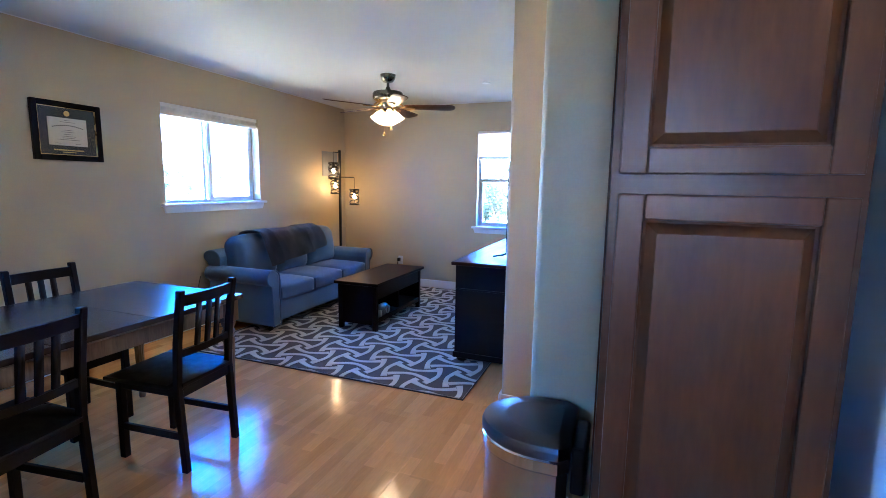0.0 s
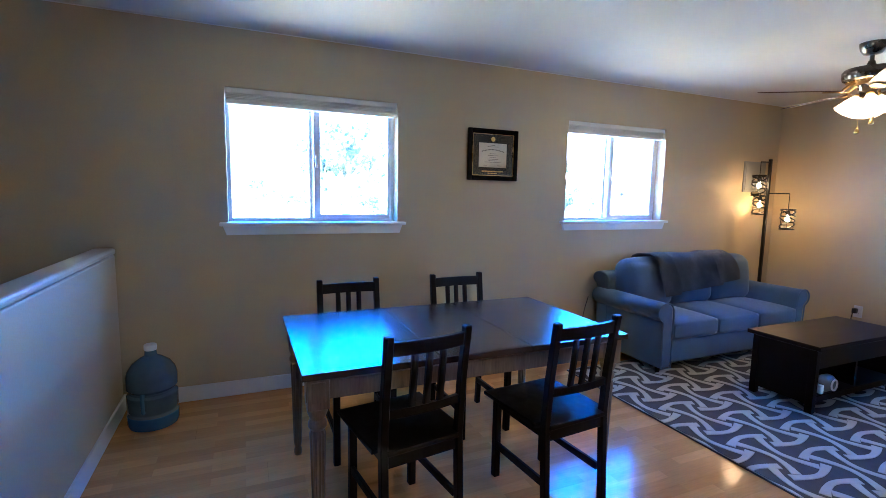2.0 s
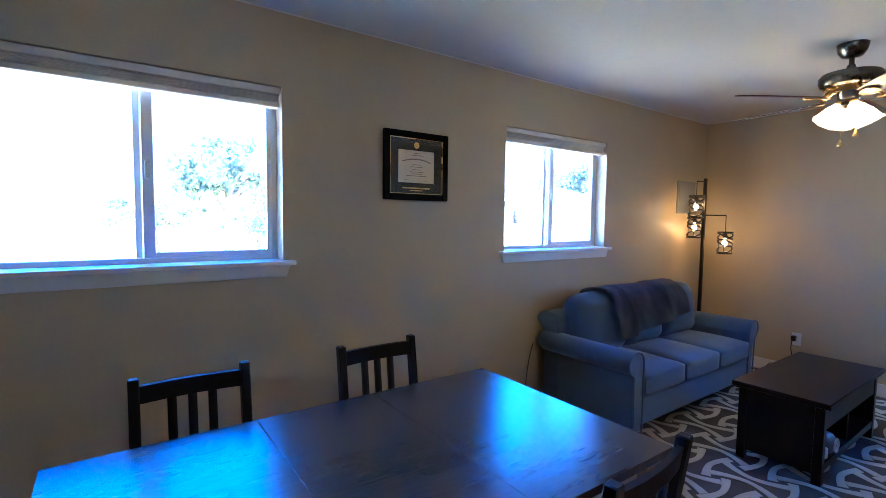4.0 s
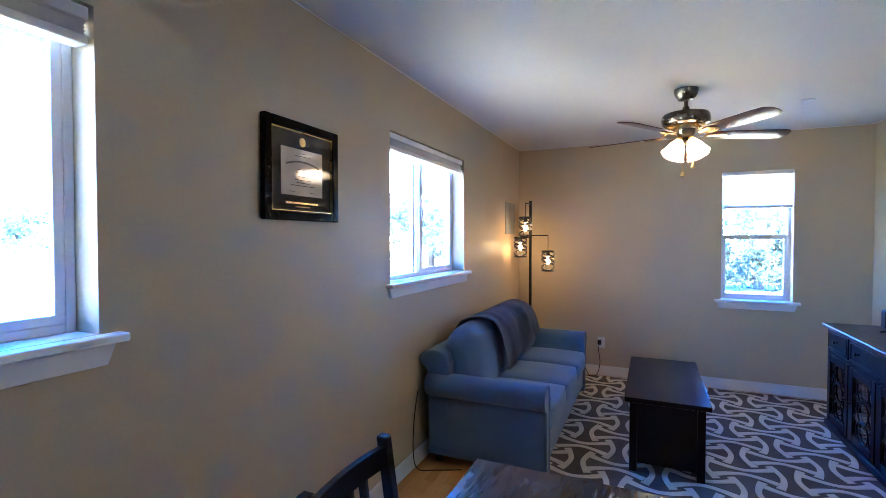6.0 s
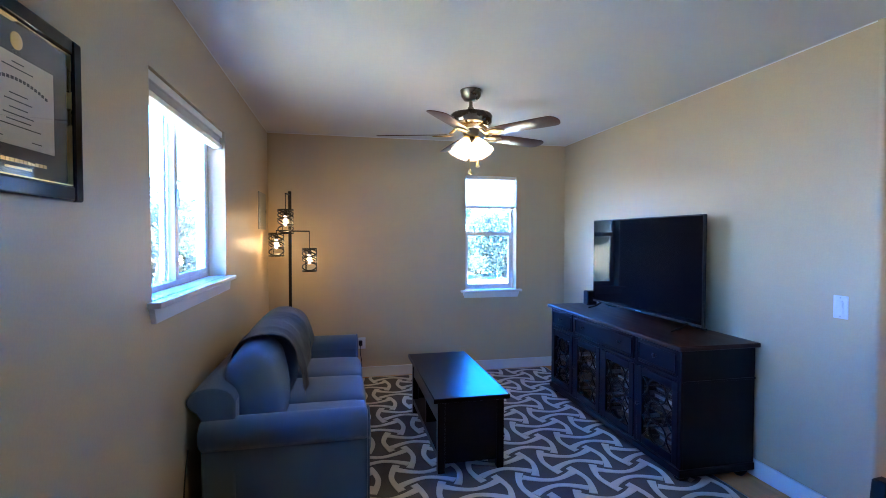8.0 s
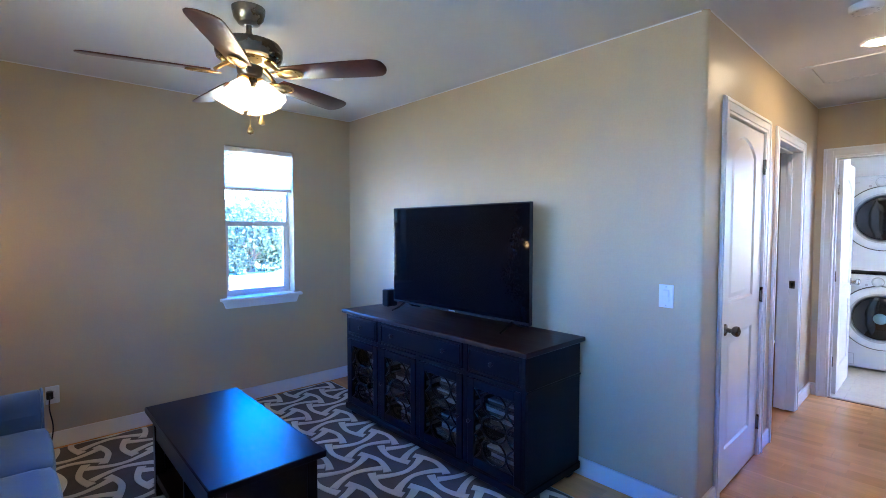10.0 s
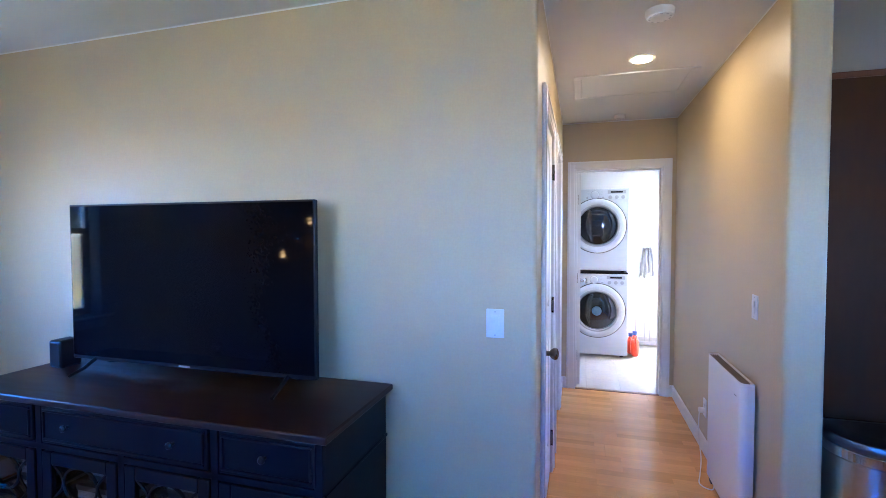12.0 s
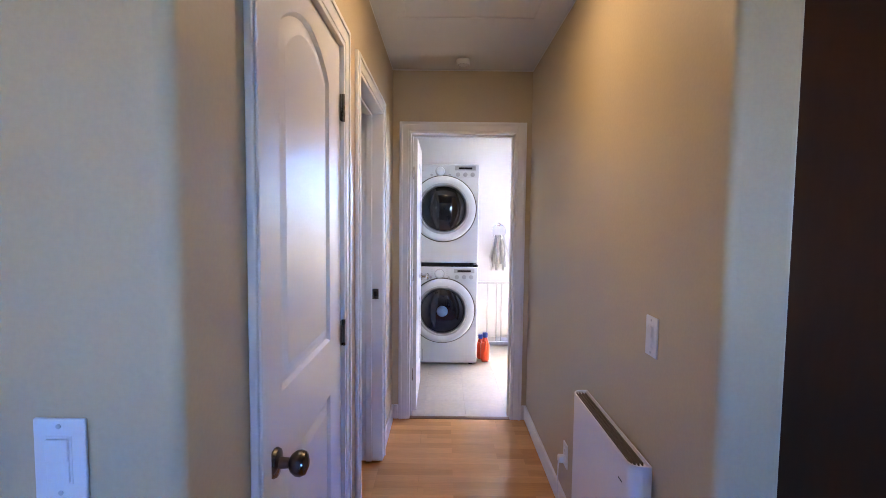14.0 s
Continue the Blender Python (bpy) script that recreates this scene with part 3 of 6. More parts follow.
# ---- soft shapes ----
def cushion(bm, x0, y0, z0, x1, y1, z1, r=0.05, puff=(0, 0, 0.02), cuts=7, m=None):
    t = bmesh.new()
    bmesh.ops.create_cube(t, size=2.0)
    bmesh.ops.subdivide_edges(t, edges=list(t.edges), cuts=cuts, use_grid_fill=True)
    c = Vector(((x0 + x1) / 2, (y0 + y1) / 2, (z0 + z1) / 2))
    h = Vector(((x1 - x0) / 2, (y1 - y0) / 2, (z1 - z0) / 2))
    for v in t.verts:
        u = v.co.copy()
        p = Vector((u.x * h.x, u.y * h.y, u.z * h.z))
        inner = Vector([max(-h[k] + r, min(h[k] - r, p[k])) for k in range(3)])
        d = p - inner
        if d.length > 1e-6:
            p = inner + d.normalized() * r
        for k in range(3):
            a, b = (k + 1) % 3, (k + 2) % 3
            p[k] += puff[k] * u[k] * (1 - u[a] ** 2) * (1 - u[b] ** 2)
        v.co = c + p
    bmesh.ops.recalc_face_normals(t, faces=t.faces)
    return merge(bm, t, m)


YZ = Matrix(((0, 0, 1, 0), (1, 0, 0, 0), (0, 1, 0, 0), (0, 0, 0, 1)))      # outline x, y -> world y, z; depth -> x
XZ = Matrix(((1, 0, 0, 0), (0, 0, -1, 0), (0, 1, 0, 0), (0, 0, 0, 1)))     # outline x, y -> world x, z; depth -> -y


# ---- dining table ----
table = thing("dining_table", "weathered grey-brown wooden dining table with fluted legs", "dining table")
TX0, TX1, TY0, TY1, TZ = 0.87, 1.757, 0.63, 2.168, 0.757
n = 3
for k in range(n):      # two fixed ends and a leaf between them
    ya = TY0 + (TY1 - TY0) * (0, 0.36, 0.64)[k] + (0.0005 if k else 0)
    yb = TY0 + (TY1 - TY0) * (0.36, 0.64, 1.0)[k] - (0.0005 if k < 2 else 0)
    part("tabletop", B((TX0, ya, TZ - 0.026, TX1, yb, TZ), r=0.0018), TABLETOP, table)
part("apron", B((TX0 + 0.05, TY0 + 0.06, TZ - 0.125, TX0 + 0.075, TY1 - 0.06, TZ - 0.027), (TX1 - 0.075, TY0 + 0.06, TZ - 0.125, TX1 - 0.05, TY1 - 0.06, TZ - 0.027), (TX0 + 0.075, TY0 + 0.05, TZ - 0.125, TX1 - 0.075, TY0 + 0.075, TZ - 0.027), (TX0 + 0.075, TY1 - 0.075, TZ - 0.125, TX1 - 0.075, TY1 - 0.05, TZ - 0.027), r=0.003), GREYWOOD, table)
part("edge_moulding", B((TX0 + 0.022, TY0 + 0.022, TZ - 0.042, TX1 - 0.022, TY1 - 0.022, TZ - 0.026), r=0.007, seg=3), GREYWOOD, table)


def fluted_leg(bm):
    t = bmesh.new()
    seg = 48
    prof = [(0.018, 0.0), (0.021, 0.012), (0.021, 0.03), (0.016, 0.045), (0.020, 0.06), (0.022, 0.08), (0.030, 0.46), (0.032, 0.50), (0.026, 0.515), (0.036, 0.53), (0.036, 0.545), (0.028, 0.56), (0.038, 0.585), (0.041, 0.605)]
    rings = []
    for r, z in prof:
        ring = []
        for k in range(seg):
            a = 2 * math.pi * k / seg
            rr = r * (1 - (0.13 * (0.5 + 0.5 * math.cos(12 * a)) if 0.075 < z < 0.505 else 0))
            ring.append(t.verts.new((rr * math.cos(a), rr * math.sin(a), z)))
        rings.append(ring)
    for a, b in zip(rings, rings[1:]):
        for k in range(seg):
            t.faces.new((a[k], a[(k + 1) % seg], b[(k + 1) % seg], b[k]))
    t.faces.new(rings[0][::-1])
    t.faces.new(rings[-1])
    merge(bm, t)
    box(bm, -0.041, -0.041, 0.605, 0.041, 0.041, TZ - 0.026, r=0.004)
    for sx, sy in ((1, 0), (-1, 0), (0, 1), (0, -1)):     # carved square on each face of the block
        if sx:
            box(bm, sx * 0.040, -0.026, 0.635, sx * 0.044, 0.026, 0.715, r=0.003)
        else:
            box(bm, -0.026, sy * 0.040, 0.635, 0.026, sy * 0.044, 0.715, r=0.003)
    return bm


leg = part("leg", fluted_leg(bmesh.new()), GREYWOOD, table, "fluted turned leg", angle=30)
leg.location = (TX0 + 0.062, TY0 + 0.062, 0)
for x, y in ((TX1 - 0.062, TY0 + 0.062), (TX0 + 0.062, TY1 - 0.062), (TX1 - 0.062, TY1 - 0.062)):
    o = new("leg", leg.data)
    o.parent, o.location = table, (x, y, 0)
    o["label"] = "fluted turned leg"


# ---- dining chairs: origin on the floor under the seat's middle, back towards +x ----
def dining_chair(m, label):
    c = thing("dining_chair", label, "chair", m, group="chairs round the table")
    W, zs = 0.187, 0.445
    for s in (-1, 1):
        # rear leg and back post in one bent piece
        bm = bmesh.new()
        prof = [(0.215, 0.0), (0.200, 0.25), (0.190, zs), (0.205, 0.65), (0.240, 0.905)]
        t = bmesh.new()
        rows = []
        for x, z in prof:
            rows.append([t.verts.new((x + dx, s * (W - 0.018) + dy, z)) for dx, dy in ((-0.017, -0.016), (0.017, -0.016), (0.017, 0.016), (-0.017, 0.016))])
        for a, b in zip(rows, rows[1:]):
            for k in range(4):
                t.faces.new((a[k], a[(k + 1) % 4], b[(k + 1) % 4], b[k]))
        t.faces.new(rows[0][::-1])
        t.faces.new(rows[-1])
        bmesh.ops.bevel(t, geom=list(t.edges), offset=0.004, segments=1, affect='EDGES')
        merge(bm, t)
        part("back_post", bm, BLACKWOOD, c)
        part("leg", B((-0.205, s * (W - 0.036) - 0.017, 0, -0.171, s * (W - 0.036) + 0.017, zs - 0.02), r=0.004), BLACKWOOD, c)
        part("stretcher", B((-0.172, s * (W - 0.03) - 0.009, 0.155, 0.19, s * (W - 0.03) + 0.009, 0.19), r=0.003), BLACKWOOD, c)
    part("seat_rail", B((-0.19, -W + 0.03, zs - 0.075, -0.17, W - 0.03, zs - 0.02), (0.178, -W + 0.03, zs - 0.075, 0.198, W - 0.03, zs - 0.02), (-0.17, -W + 0.028, zs - 0.075, 0.178, -W + 0.046, zs - 0.02), (-0.17, W - 0.046, zs - 0.075, 0.178, W - 0.028, zs - 0.02), r=0.003), BLACKWOOD, c)
    seat = bmesh.new()
    prism(seat, [(-0.225, -0.21), (0.165, -0.205), (0.165, -0.16), (0.215, -0.16), (0.215, 0.16), (0.165, 0.16), (0.165, 0.205), (-0.225, 0.21)], 0.022, Matrix.Translation((0, 0, zs - 0.02)), r=0.006)
    part("seat", seat, BLACKWOOD, c, "black wooden seat board")
    tilt = lambda z: 0.190 + (0.015 * (z - zs) / 0.2 if z < 0.65 else 0.015 + 0.035 * (z - 0.65) / 0.255)

    def rail(z0, z1, name):
        bm = bmesh.new()
        x0, x1 = tilt(z0), tilt(z1)
        t = bmesh.new()
        vs = []
        for k in range(9):
            y = -W + 0.034 + (2 * W - 0.068) * k / 8
            cv = 0.014 * (1 - (2 * k / 8 - 1) ** 2)
            vs.append([t.verts.new((x + cv + dx, y, z)) for x, z, dx in ((x0, z0, -0.009), (x0, z0, 0.009), (x1, z1, 0.009), (x1, z1, -0.009))])
        for a, b in zip(vs, vs[1:]):
            for k in range(4):
                t.faces.new((a[k], b[k], b[(k + 1) % 4], a[(k + 1) % 4]))
        t.faces.new(vs[0])
        t.faces.new(vs[-1][::-1])
        bmesh.ops.recalc_face_normals(t, faces=t.faces)
        part(name, merge(bm, t), BLACKWOOD, c)
    rail(0.825, 0.88, "top_rail")
    rail(0.575, 0.61, "lower_rail")
    for y in (-0.062, 0.0, 0.062):
        bm = bmesh.new()
        z0, z1 = 0.605, 0.83
        t = bmesh.new()
        cv = 0.014 * (1 - (y / (W - 0.034)) ** 2)
        a = [t.verts.new((tilt(z0) + cv + dx, y + dy, z0)) for dx, dy in ((-0.006, -0.0135), (0.006, -0.0135), (0.006, 0.0135), (-0.006, 0.0135))]
        b = [t.verts.new((tilt(z1) + cv + dx, y + dy, z1)) for dx, dy in ((-0.006, -0.0135), (0.006, -0.0135), (0.006, 0.0135), (-0.006, 0.0135))]
        for k in range(4):
            t.faces.new((a[k], a[(k + 1) % 4], b[(k + 1) % 4], b[k]))
        t.faces.new(a[::-1])
        t.faces.new(b)
        part("slat", merge(bm, t), BLACKWOOD, c)
    return c


chair = dining_chair(pose(1.61, 1.055, 0, 0, 0, 8), "black-stained wooden slat-back chair pushed under the dining table")
copy_thing(chair, pose(1.67, 1.765, 0, 0, 0, 5))
copy_thing(chair, pose(0.925, 1.02, 0, 0, 0, 180))
copy_thing(chair, pose(0.925, 1.735, 0, 0, 0, 181))

# ---- sofa ----
sofa = thing("sofa", "blue-grey upholstered three-seat sofa with rolled arms", "sofa")
SX0, SX1, SY0, SY1 = 0.06, 0.835, 3.41, 5.315
part("base", B((SX0 + 0.02, SY0 + 0.10, 0.10, SX1 - 0.015, SY1 - 0.10, 0.30), r=0.02, seg=3), SOFA, sofa)


def arm_outline(s):
    pts = [(0.17, 0.07), (0.075, 0.07), (0.062, 0.45), (0.03, 0.475)]
    for k in range(11):
        a = radians(215 - k * 22.5)
        pts.append((0.085 + 0.082 * math.cos(a), 0.528 + 0.075 * math.sin(a)))
    pts += [(0.17, 0.50)]
    return pts if s > 0 else [(-x, z) for x, z in pts][::-1]


for s, y in ((1, SY0 - 0.005), (-1, SY1 + 0.005)):
    bm = bmesh.new()
    prism(bm, [(x + y, z) for x, z in arm_outline(s)], SX1 - SX0 - 0.01, Matrix.Translation((SX0, 0, 0)) @ YZ, r=0.014)
    a = part("arm", bm, SOFA, sofa)
    welt = bmesh.new()
    pts = [(SX1 - 0.006, x + y, z) for x, z in arm_outline(s)]
    tube(welt, pts, 0.006, 6, closed=True)
    part("piping", welt, SOFA, a)
scroll = [(0.075, 0.12), (0.21, 0.12), (0.215, 0.68)]
scroll += [(0.105 + 0.105 * math.cos(radians(q)), 0.685 + 0.065 * math.sin(radians(q))) for q in range(10, 211, 20)]
scroll += [(0.045, 0.630), (0.066, 0.590)]
bm = bmesh.new()
prism(bm, scroll, SY1 - SY0 - 0.11, Matrix.Translation((0, SY1 - 0.055, 0)) @ XZ, r=0.012)
part("back_frame", bm, SOFA, sofa)
cw = (SY1 - SY0 - 0.34) / 3
for k in range(3):
    y = SY0 + 0.17 + k * cw
    bm = bmesh.new()
    cushion(bm, SX0 + 0.20, y + 0.004, 0.29, SX1 + 0.012, y + cw - 0.004, 0.445, r=0.035, puff=(0.012, 0.0, 0.022))
    sc = part("seat_cushion", bm, SOFA, sofa, angle=60)
    bm = bmesh.new()
    cushion(bm, SX0 + 0.125, y - 0.004 - (0.03 if k == 0 else 0), 0.42, SX0 + 0.335, y + cw + 0.004 + (0.03 if k == 2 else 0), 0.862, r=0.085, puff=(0.045, 0.0, 0.025), cuts=11)
    bc = part("back_cushion", bm, SOFA, sofa, angle=60)
    bc.matrix_basis = Matrix.Translation((SX0 + 0.2, 0, 0.43)) @ Matrix.Rotation(radians(-7), 4, 'Y') @ Matrix.Translation((-SX0 - 0.2, 0, -0.43))
for x in (SX0 + 0.06, SX1 - 0.09):
    for y in (SY0 + 0.12, SY1 - 0.12):
        bm = bmesh.new()
        lathe(bm, [(0.018, 0.012), (0.028, 0.10)], 12, Matrix.Translation((x, y, 0)))
        part("foot", bm, BLACKWOOD, sofa, "short dark wooden foot")

# throw over the back: a thick sheet following the cushions
throw = thing("throw_blanket", "dark grey plush throw draped over the back of the sofa", "blanket")


def drape(y0, y1, lift, near, far, lean=0.0, nu=26, nv=30):
    path = [(0.03, 0.62), (0.045, 0.72), (0.07, 0.80), (0.11, 0.858), (0.17, 0.882), (0.25, 0.882), (0.325, 0.858), (0.375, 0.80), (0.40, 0.73), (0.418, 0.66), (0.43, 0.58), (0.432, 0.52)]
    bm = bmesh.new()
    grid = []
    for i in range(nu + 1):
        row = []
        for j in range(nv + 1):
            v = j / nv
            s = i / nu * (len(path) - 1) * (near + (far - near) * v)
            k = min(int(s), len(path) - 2)
            f = s - k
            x = path[k][0] + (path[k + 1][0] - path[k][0]) * f + SX0 - 0.06
            z = path[k][1] + (path[k + 1][1] - path[k][1]) * f
            y = y0 + (y1 - y0) * v + lean * (i / nu) + 0.012 * math.sin(i * 0.55 + 2 * v)
            w = 0.007 * math.sin(5 * v + i * 0.12) + 0.014 * noise.noise((x * 4, y * 5, z * 4)) + 0.004 * noise.noise((x * 15, y * 15, z * 15))
            row.append(bm.verts.new((x + lift + w * 0.8, y, z + lift * 0.6 + w * 0.5)))
        grid.append(row)
    for i in range(nu):
        for j in range(nv):
            bm.faces.new((grid[i][j], grid[i + 1][j], grid[i + 1][j + 1], grid[i][j + 1]))
    bmesh.ops.solidify(bm, geom=list(bm.faces), thickness=0.014)
    return bm


part("near_fold", drape(3.74, 3.94, 0.072, 1.0, 0.99, 0.10, nv=12), THROW, throw, "rolled edge of the throw", angle=70)
part("blanket", drape(3.82, 4.55, 0.060, 0.96, 0.90, 0.06), THROW, throw, angle=70)
part("fold", drape(4.46, 4.74, 0.074, 0.88, 0.86, 0.08, nv=14), THROW, throw, "folded edge of the throw", angle=70)

# ---- coffee table ----
ct = thing("coffee_table", "espresso lift-top wooden coffee table with an open shelf on one side", "coffee table")
CX0, CX1, CY0, CY1, CZ = 1.235, 1.715, 3.85, 4.95, 0.482
part("top", B((CX0, CY0, CZ - 0.03, CX1, CY1, CZ), r=0.006), ESPRESSO, ct)
for x in (CX0 + 0.03, CX1 - 0.075):
    for y in (CY0 + 0.03, CY1 - 0.075):
        part("leg", B((x, y, 0.012, x + 0.045, y + 0.045, CZ - 0.03), r=0.004), ESPRESSO, ct)
part("end_panel", B((CX0 + 0.075, CY0 + 0.036, 0.07, CX1 - 0.075, CY0 + 0.054, CZ - 0.03)), ESPRESSO, ct)
part("end_panel", B((CX0 + 0.075, CY1 - 0.054, 0.07, CX1 - 0.075, CY1 - 0.036, CZ - 0.03)), ESPRESSO, ct)
part("drawer_band", B((CX0 + 0.036, CY0 + 0.075, 0.315, CX0 + 0.054, CY1 - 0.075, CZ - 0.03), (CX1 - 0.054, CY0 + 0.075, 0.315, CX1 - 0.036, CY1 - 0.075, CZ - 0.03), r=0.002), ESPRESSO, ct)
part("tray_bottom", B((CX0 + 0.05, CY0 + 0.05, 0.315, CX1 - 0.05, CY1 - 0.05, 0.33)), ESPRESSO, ct)
part("shelf", B((CX0 + 0.034, CY0 + 0.05, 0.085, CX1 - 0.034, CY1 - 0.05, 0.13), r=0.003), ESPRESSO, ct)
part("divider", B((CX0 + 0.05, (CY0 + CY1) / 2 - 0.01, 0.13, CX1 - 0.05, (CY0 + CY1) / 2 + 0.01, 0.315)), ESPRESSO, ct)

# ---- sideboard ----
SB = thing("sideboard", "black-painted sideboard with lattice glass doors and a brown wooden top", "sideboard")
BX0, BX1, BY0, BY1, BZ = 2.615, 3.125, 3.475, 5.175, 0.822
SBTOP = mat("dark_brown_sideboard_top", (0.032, 0.012, 0.007), 0.36, spec=0.20, var=0.25, scale=3, fine=12, bump=0.004, stretch=(9, 1, 1))
part("top", B((BX0 - 0.03, BY0 - 0.03, BZ - 0.028, BX1 + 0.012, BY1 + 0.03, BZ), r=0.007, seg=3), SBTOP, SB, "dark brown wooden top")
part("back_panel", B((BX1 - 0.015, BY0, 0.075, BX1, BY1, BZ - 0.028)), INKWOOD, SB)
part("side_panel", B((BX0 + 0.02, BY0, 0.075, BX1 - 0.015, BY0 + 0.02, BZ - 0.028)), INKWOOD, SB)
part("side_panel", B((BX0 + 0.02, BY1 - 0.02, 0.075, BX1 - 0.015, BY1, BZ - 0.028)), INKWOOD, SB)
part("floor_panel", B((BX0 + 0.02, BY0 + 0.02, 0.075, BX1 - 0.015, BY1 - 0.02, 0.095)), INKWOOD, SB)
part("dust_panel", B((BX0 + 0.02, BY0 + 0.02, 0.60, BX1 - 0.015, BY1 - 0.02, 0.615)), INKWOOD, SB)
for _y in (BY0 - 0.008, BY1):
    part("side_moulding", B((BX0 + 0.01, _y, 0.60, BX1, _y + 0.008, 0.612), r=0.002), INKWOOD, SB)
part("plinth", B((BX0 - 0.012, BY0 - 0.012, 0.05, BX1, BY1 + 0.012, 0.095), r=0.006, seg=3), INKWOOD, SB)
for x in (BX0 + 0.05, BX1 - 0.05):
    for y in (BY0 + 0.05, BY1 - 0.05):
        bm = bmesh.new()
        lathe(bm, [(0.024, 0.0 if x > 2.9 else 0.013), (0.040, 0.02), (0.044, 0.032), (0.036, 0.05)], 16, Matrix.Translation((x, y, 0)))
        part("bun_foot", bm, INKWOOD, SB)
L = BY1 - BY0
cols = [BY0, BY0 + 0.25 * L, BY0 + 0.5 * L, BY0 + 0.75 * L, BY1]
stile = B(*[(BX0, y - 0.016, 0.095, BX0 + 0.022, y + 0.016, BZ - 0.028) for y in (BY0 + 0.016, cols[1], cols[2], cols[3], BY1 - 0.016)], (BX0, BY0 + 0.016, 0.605, BX0 + 0.022, BY1 - 0.016, 0.63), r=0.003)
part("face_frame", stile, INKWOOD, SB)
for a, b in ((cols[0], cols[1]), (cols[1], cols[3]), (cols[3], cols[4])):
    d = part("drawer", B((BX0 - 0.004, a + 0.024, 0.636, BX0 + 0.02, b - 0.024, BZ - 0.038), r=0.004), INKWOOD, SB)
    part("drawer_moulding", B((BX0 - 0.011, a + 0.036, 0.648, BX0 - 0.004, b - 0.036, 0.658), (BX0 - 0.011, a + 0.036, BZ - 0.06, BX0 - 0.004, b - 0.036, BZ - 0.05), (BX0 - 0.011, a + 0.036, 0.658, BX0 - 0.004, a + 0.046, BZ - 0.06), (BX0 - 0.011, b - 0.046, 0.658, BX0 - 0.004, b - 0.036, BZ - 0.06), r=0.003), INKWOOD, d)
    for y in ((a + b) / 2,) if b - a < 0.6 else (a + 0.17, b - 0.17):
        bm = bmesh.new()
        lathe(bm, [(0.006, 0), (0.006, 0.012), (0.013, 0.018), (0.014, 0.024), (0.008, 0.029)], 14, Matrix.Translation((BX0 - 0.004, y, 0.715)) @ Matrix.Rotation(radians(-90), 4, 'Y'))
        part("knob", bm, BLACKMETAL, d)
SBGLASS = glass_mat("cabinet_glass", (0.93, 0.96, 0.95), 0.02)
part("inner_shelf", B((BX0 + 0.06, BY0 + 0.02, 0.325, BX1 - 0.015, BY1 - 0.02, 0.343)), INKWOOD, SB)
for k in range(4):
    a, b = cols[k] + 0.02, cols[k + 1] - 0.02
    z0, z1, w = 0.105, 0.60, 0.05
    d = part("door", B((BX0 - 0.004, a, z0, BX0 + 0.018, a + w, z1), (BX0 - 0.004, b - w, z0, BX0 + 0.018, b, z1), (BX0 - 0.004, a + w, z0, BX0 + 0.018, b - w, z0 + w), (BX0 - 0.004, a + w, z1 - w, BX0 + 0.018, b - w, z1), r=0.004), INKWOOD, SB)
    part("pane", B((BX0 + 0.012, a + w, z0 + w, BX0 + 0.015, b - w, z1 - w)), SBGLASS, d, "clear glass behind the lattice").visible_shadow = False
    lat = bmesh.new()
    ym, zm, hw, hh = (a + b) / 2, (z0 + z1) / 2, (b - a) / 2 - w, (z1 - z0) / 2 - w
    for i in range(3):          # stacked rings with crossing arcs, the lattice of each door
        zc = zm + (i - 1) * hh * 0.66
        tube(lat, [(BX0 + 0.004, ym + hw * 0.62 * math.cos(2 * math.pi * q / 20), zc + hh * 0.36 * math.sin(2 * math.pi * q / 20)) for q in range(20)], 0.0055, 6, closed=True)
    for s in (-1, 1):
        tube(lat, [(BX0 + 0.004, ym + s * hw * (0.98 - 0.36 * abs(math.sin(q / 24 * math.pi * 3))), zm - hh + 2 * hh * q / 24) for q in range(25)], 0.0055, 6)
    part("lattice", lat, INKWOOD, d)
    bm = bmesh.new()
    lathe(bm, [(0.005, 0), (0.005, 0.010), (0.011, 0.016), (0.012, 0.021), (0.006, 0.025)], 12, Matrix.Translation((BX0 - 0.004, (b - w / 2) if k % 2 == 0 else (a + w / 2), 0.36)) @ Matrix.Rotation(radians(-90), 4, 'Y'))
    part("knob", bm, BLACKMETAL, d)

# stacked boxes behind the lattice doors
PALEBOX = [mat("pale_printed_card", c, 0.6, var=0.25, scale=14, fine=60, bump=0.02) for c in ((0.24, 0.25, 0.27), (0.06, 0.045, 0.03), (0.03, 0.024, 0.02))]
for k, (yc, z, n) in enumerate(((3.68, 0.343, 5), (3.70, 0.095, 3), (4.11, 0.343, 5), (4.12, 0.095, 4), (4.53, 0.343, 5), (4.52, 0.095, 4), (4.95, 0.343, 4), (4.94, 0.095, 3))):
    rnd = random.Random(60 + k)
    for q in range(n):
        h = rnd.choice((0.028, 0.04, 0.055))
        if z + h > (0.325 if z < 0.2 else 0.59):
            break
        w, dx = rnd.uniform(0.09, 0.125), rnd.uniform(0.0, 0.05)
        st = thing("cardboard_box", "flat cardboard box stacked inside the sideboard", "box", group="boxes in the sideboard")
        part("tray", B((BX0 + 0.075 + dx, yc - w, z, BX0 + 0.29, yc + w, z + h * 0.6), r=0.001), PALEBOX[(k + q + 1) % 3], st)
        part("lid", B((BX0 + 0.072 + dx, yc - w - 0.003, z + h * 0.6, BX0 + 0.293, yc + w + 0.003, z + h - 0.0005), r=0.001), PALEBOX[(k + q) % 3], st)
        z += h

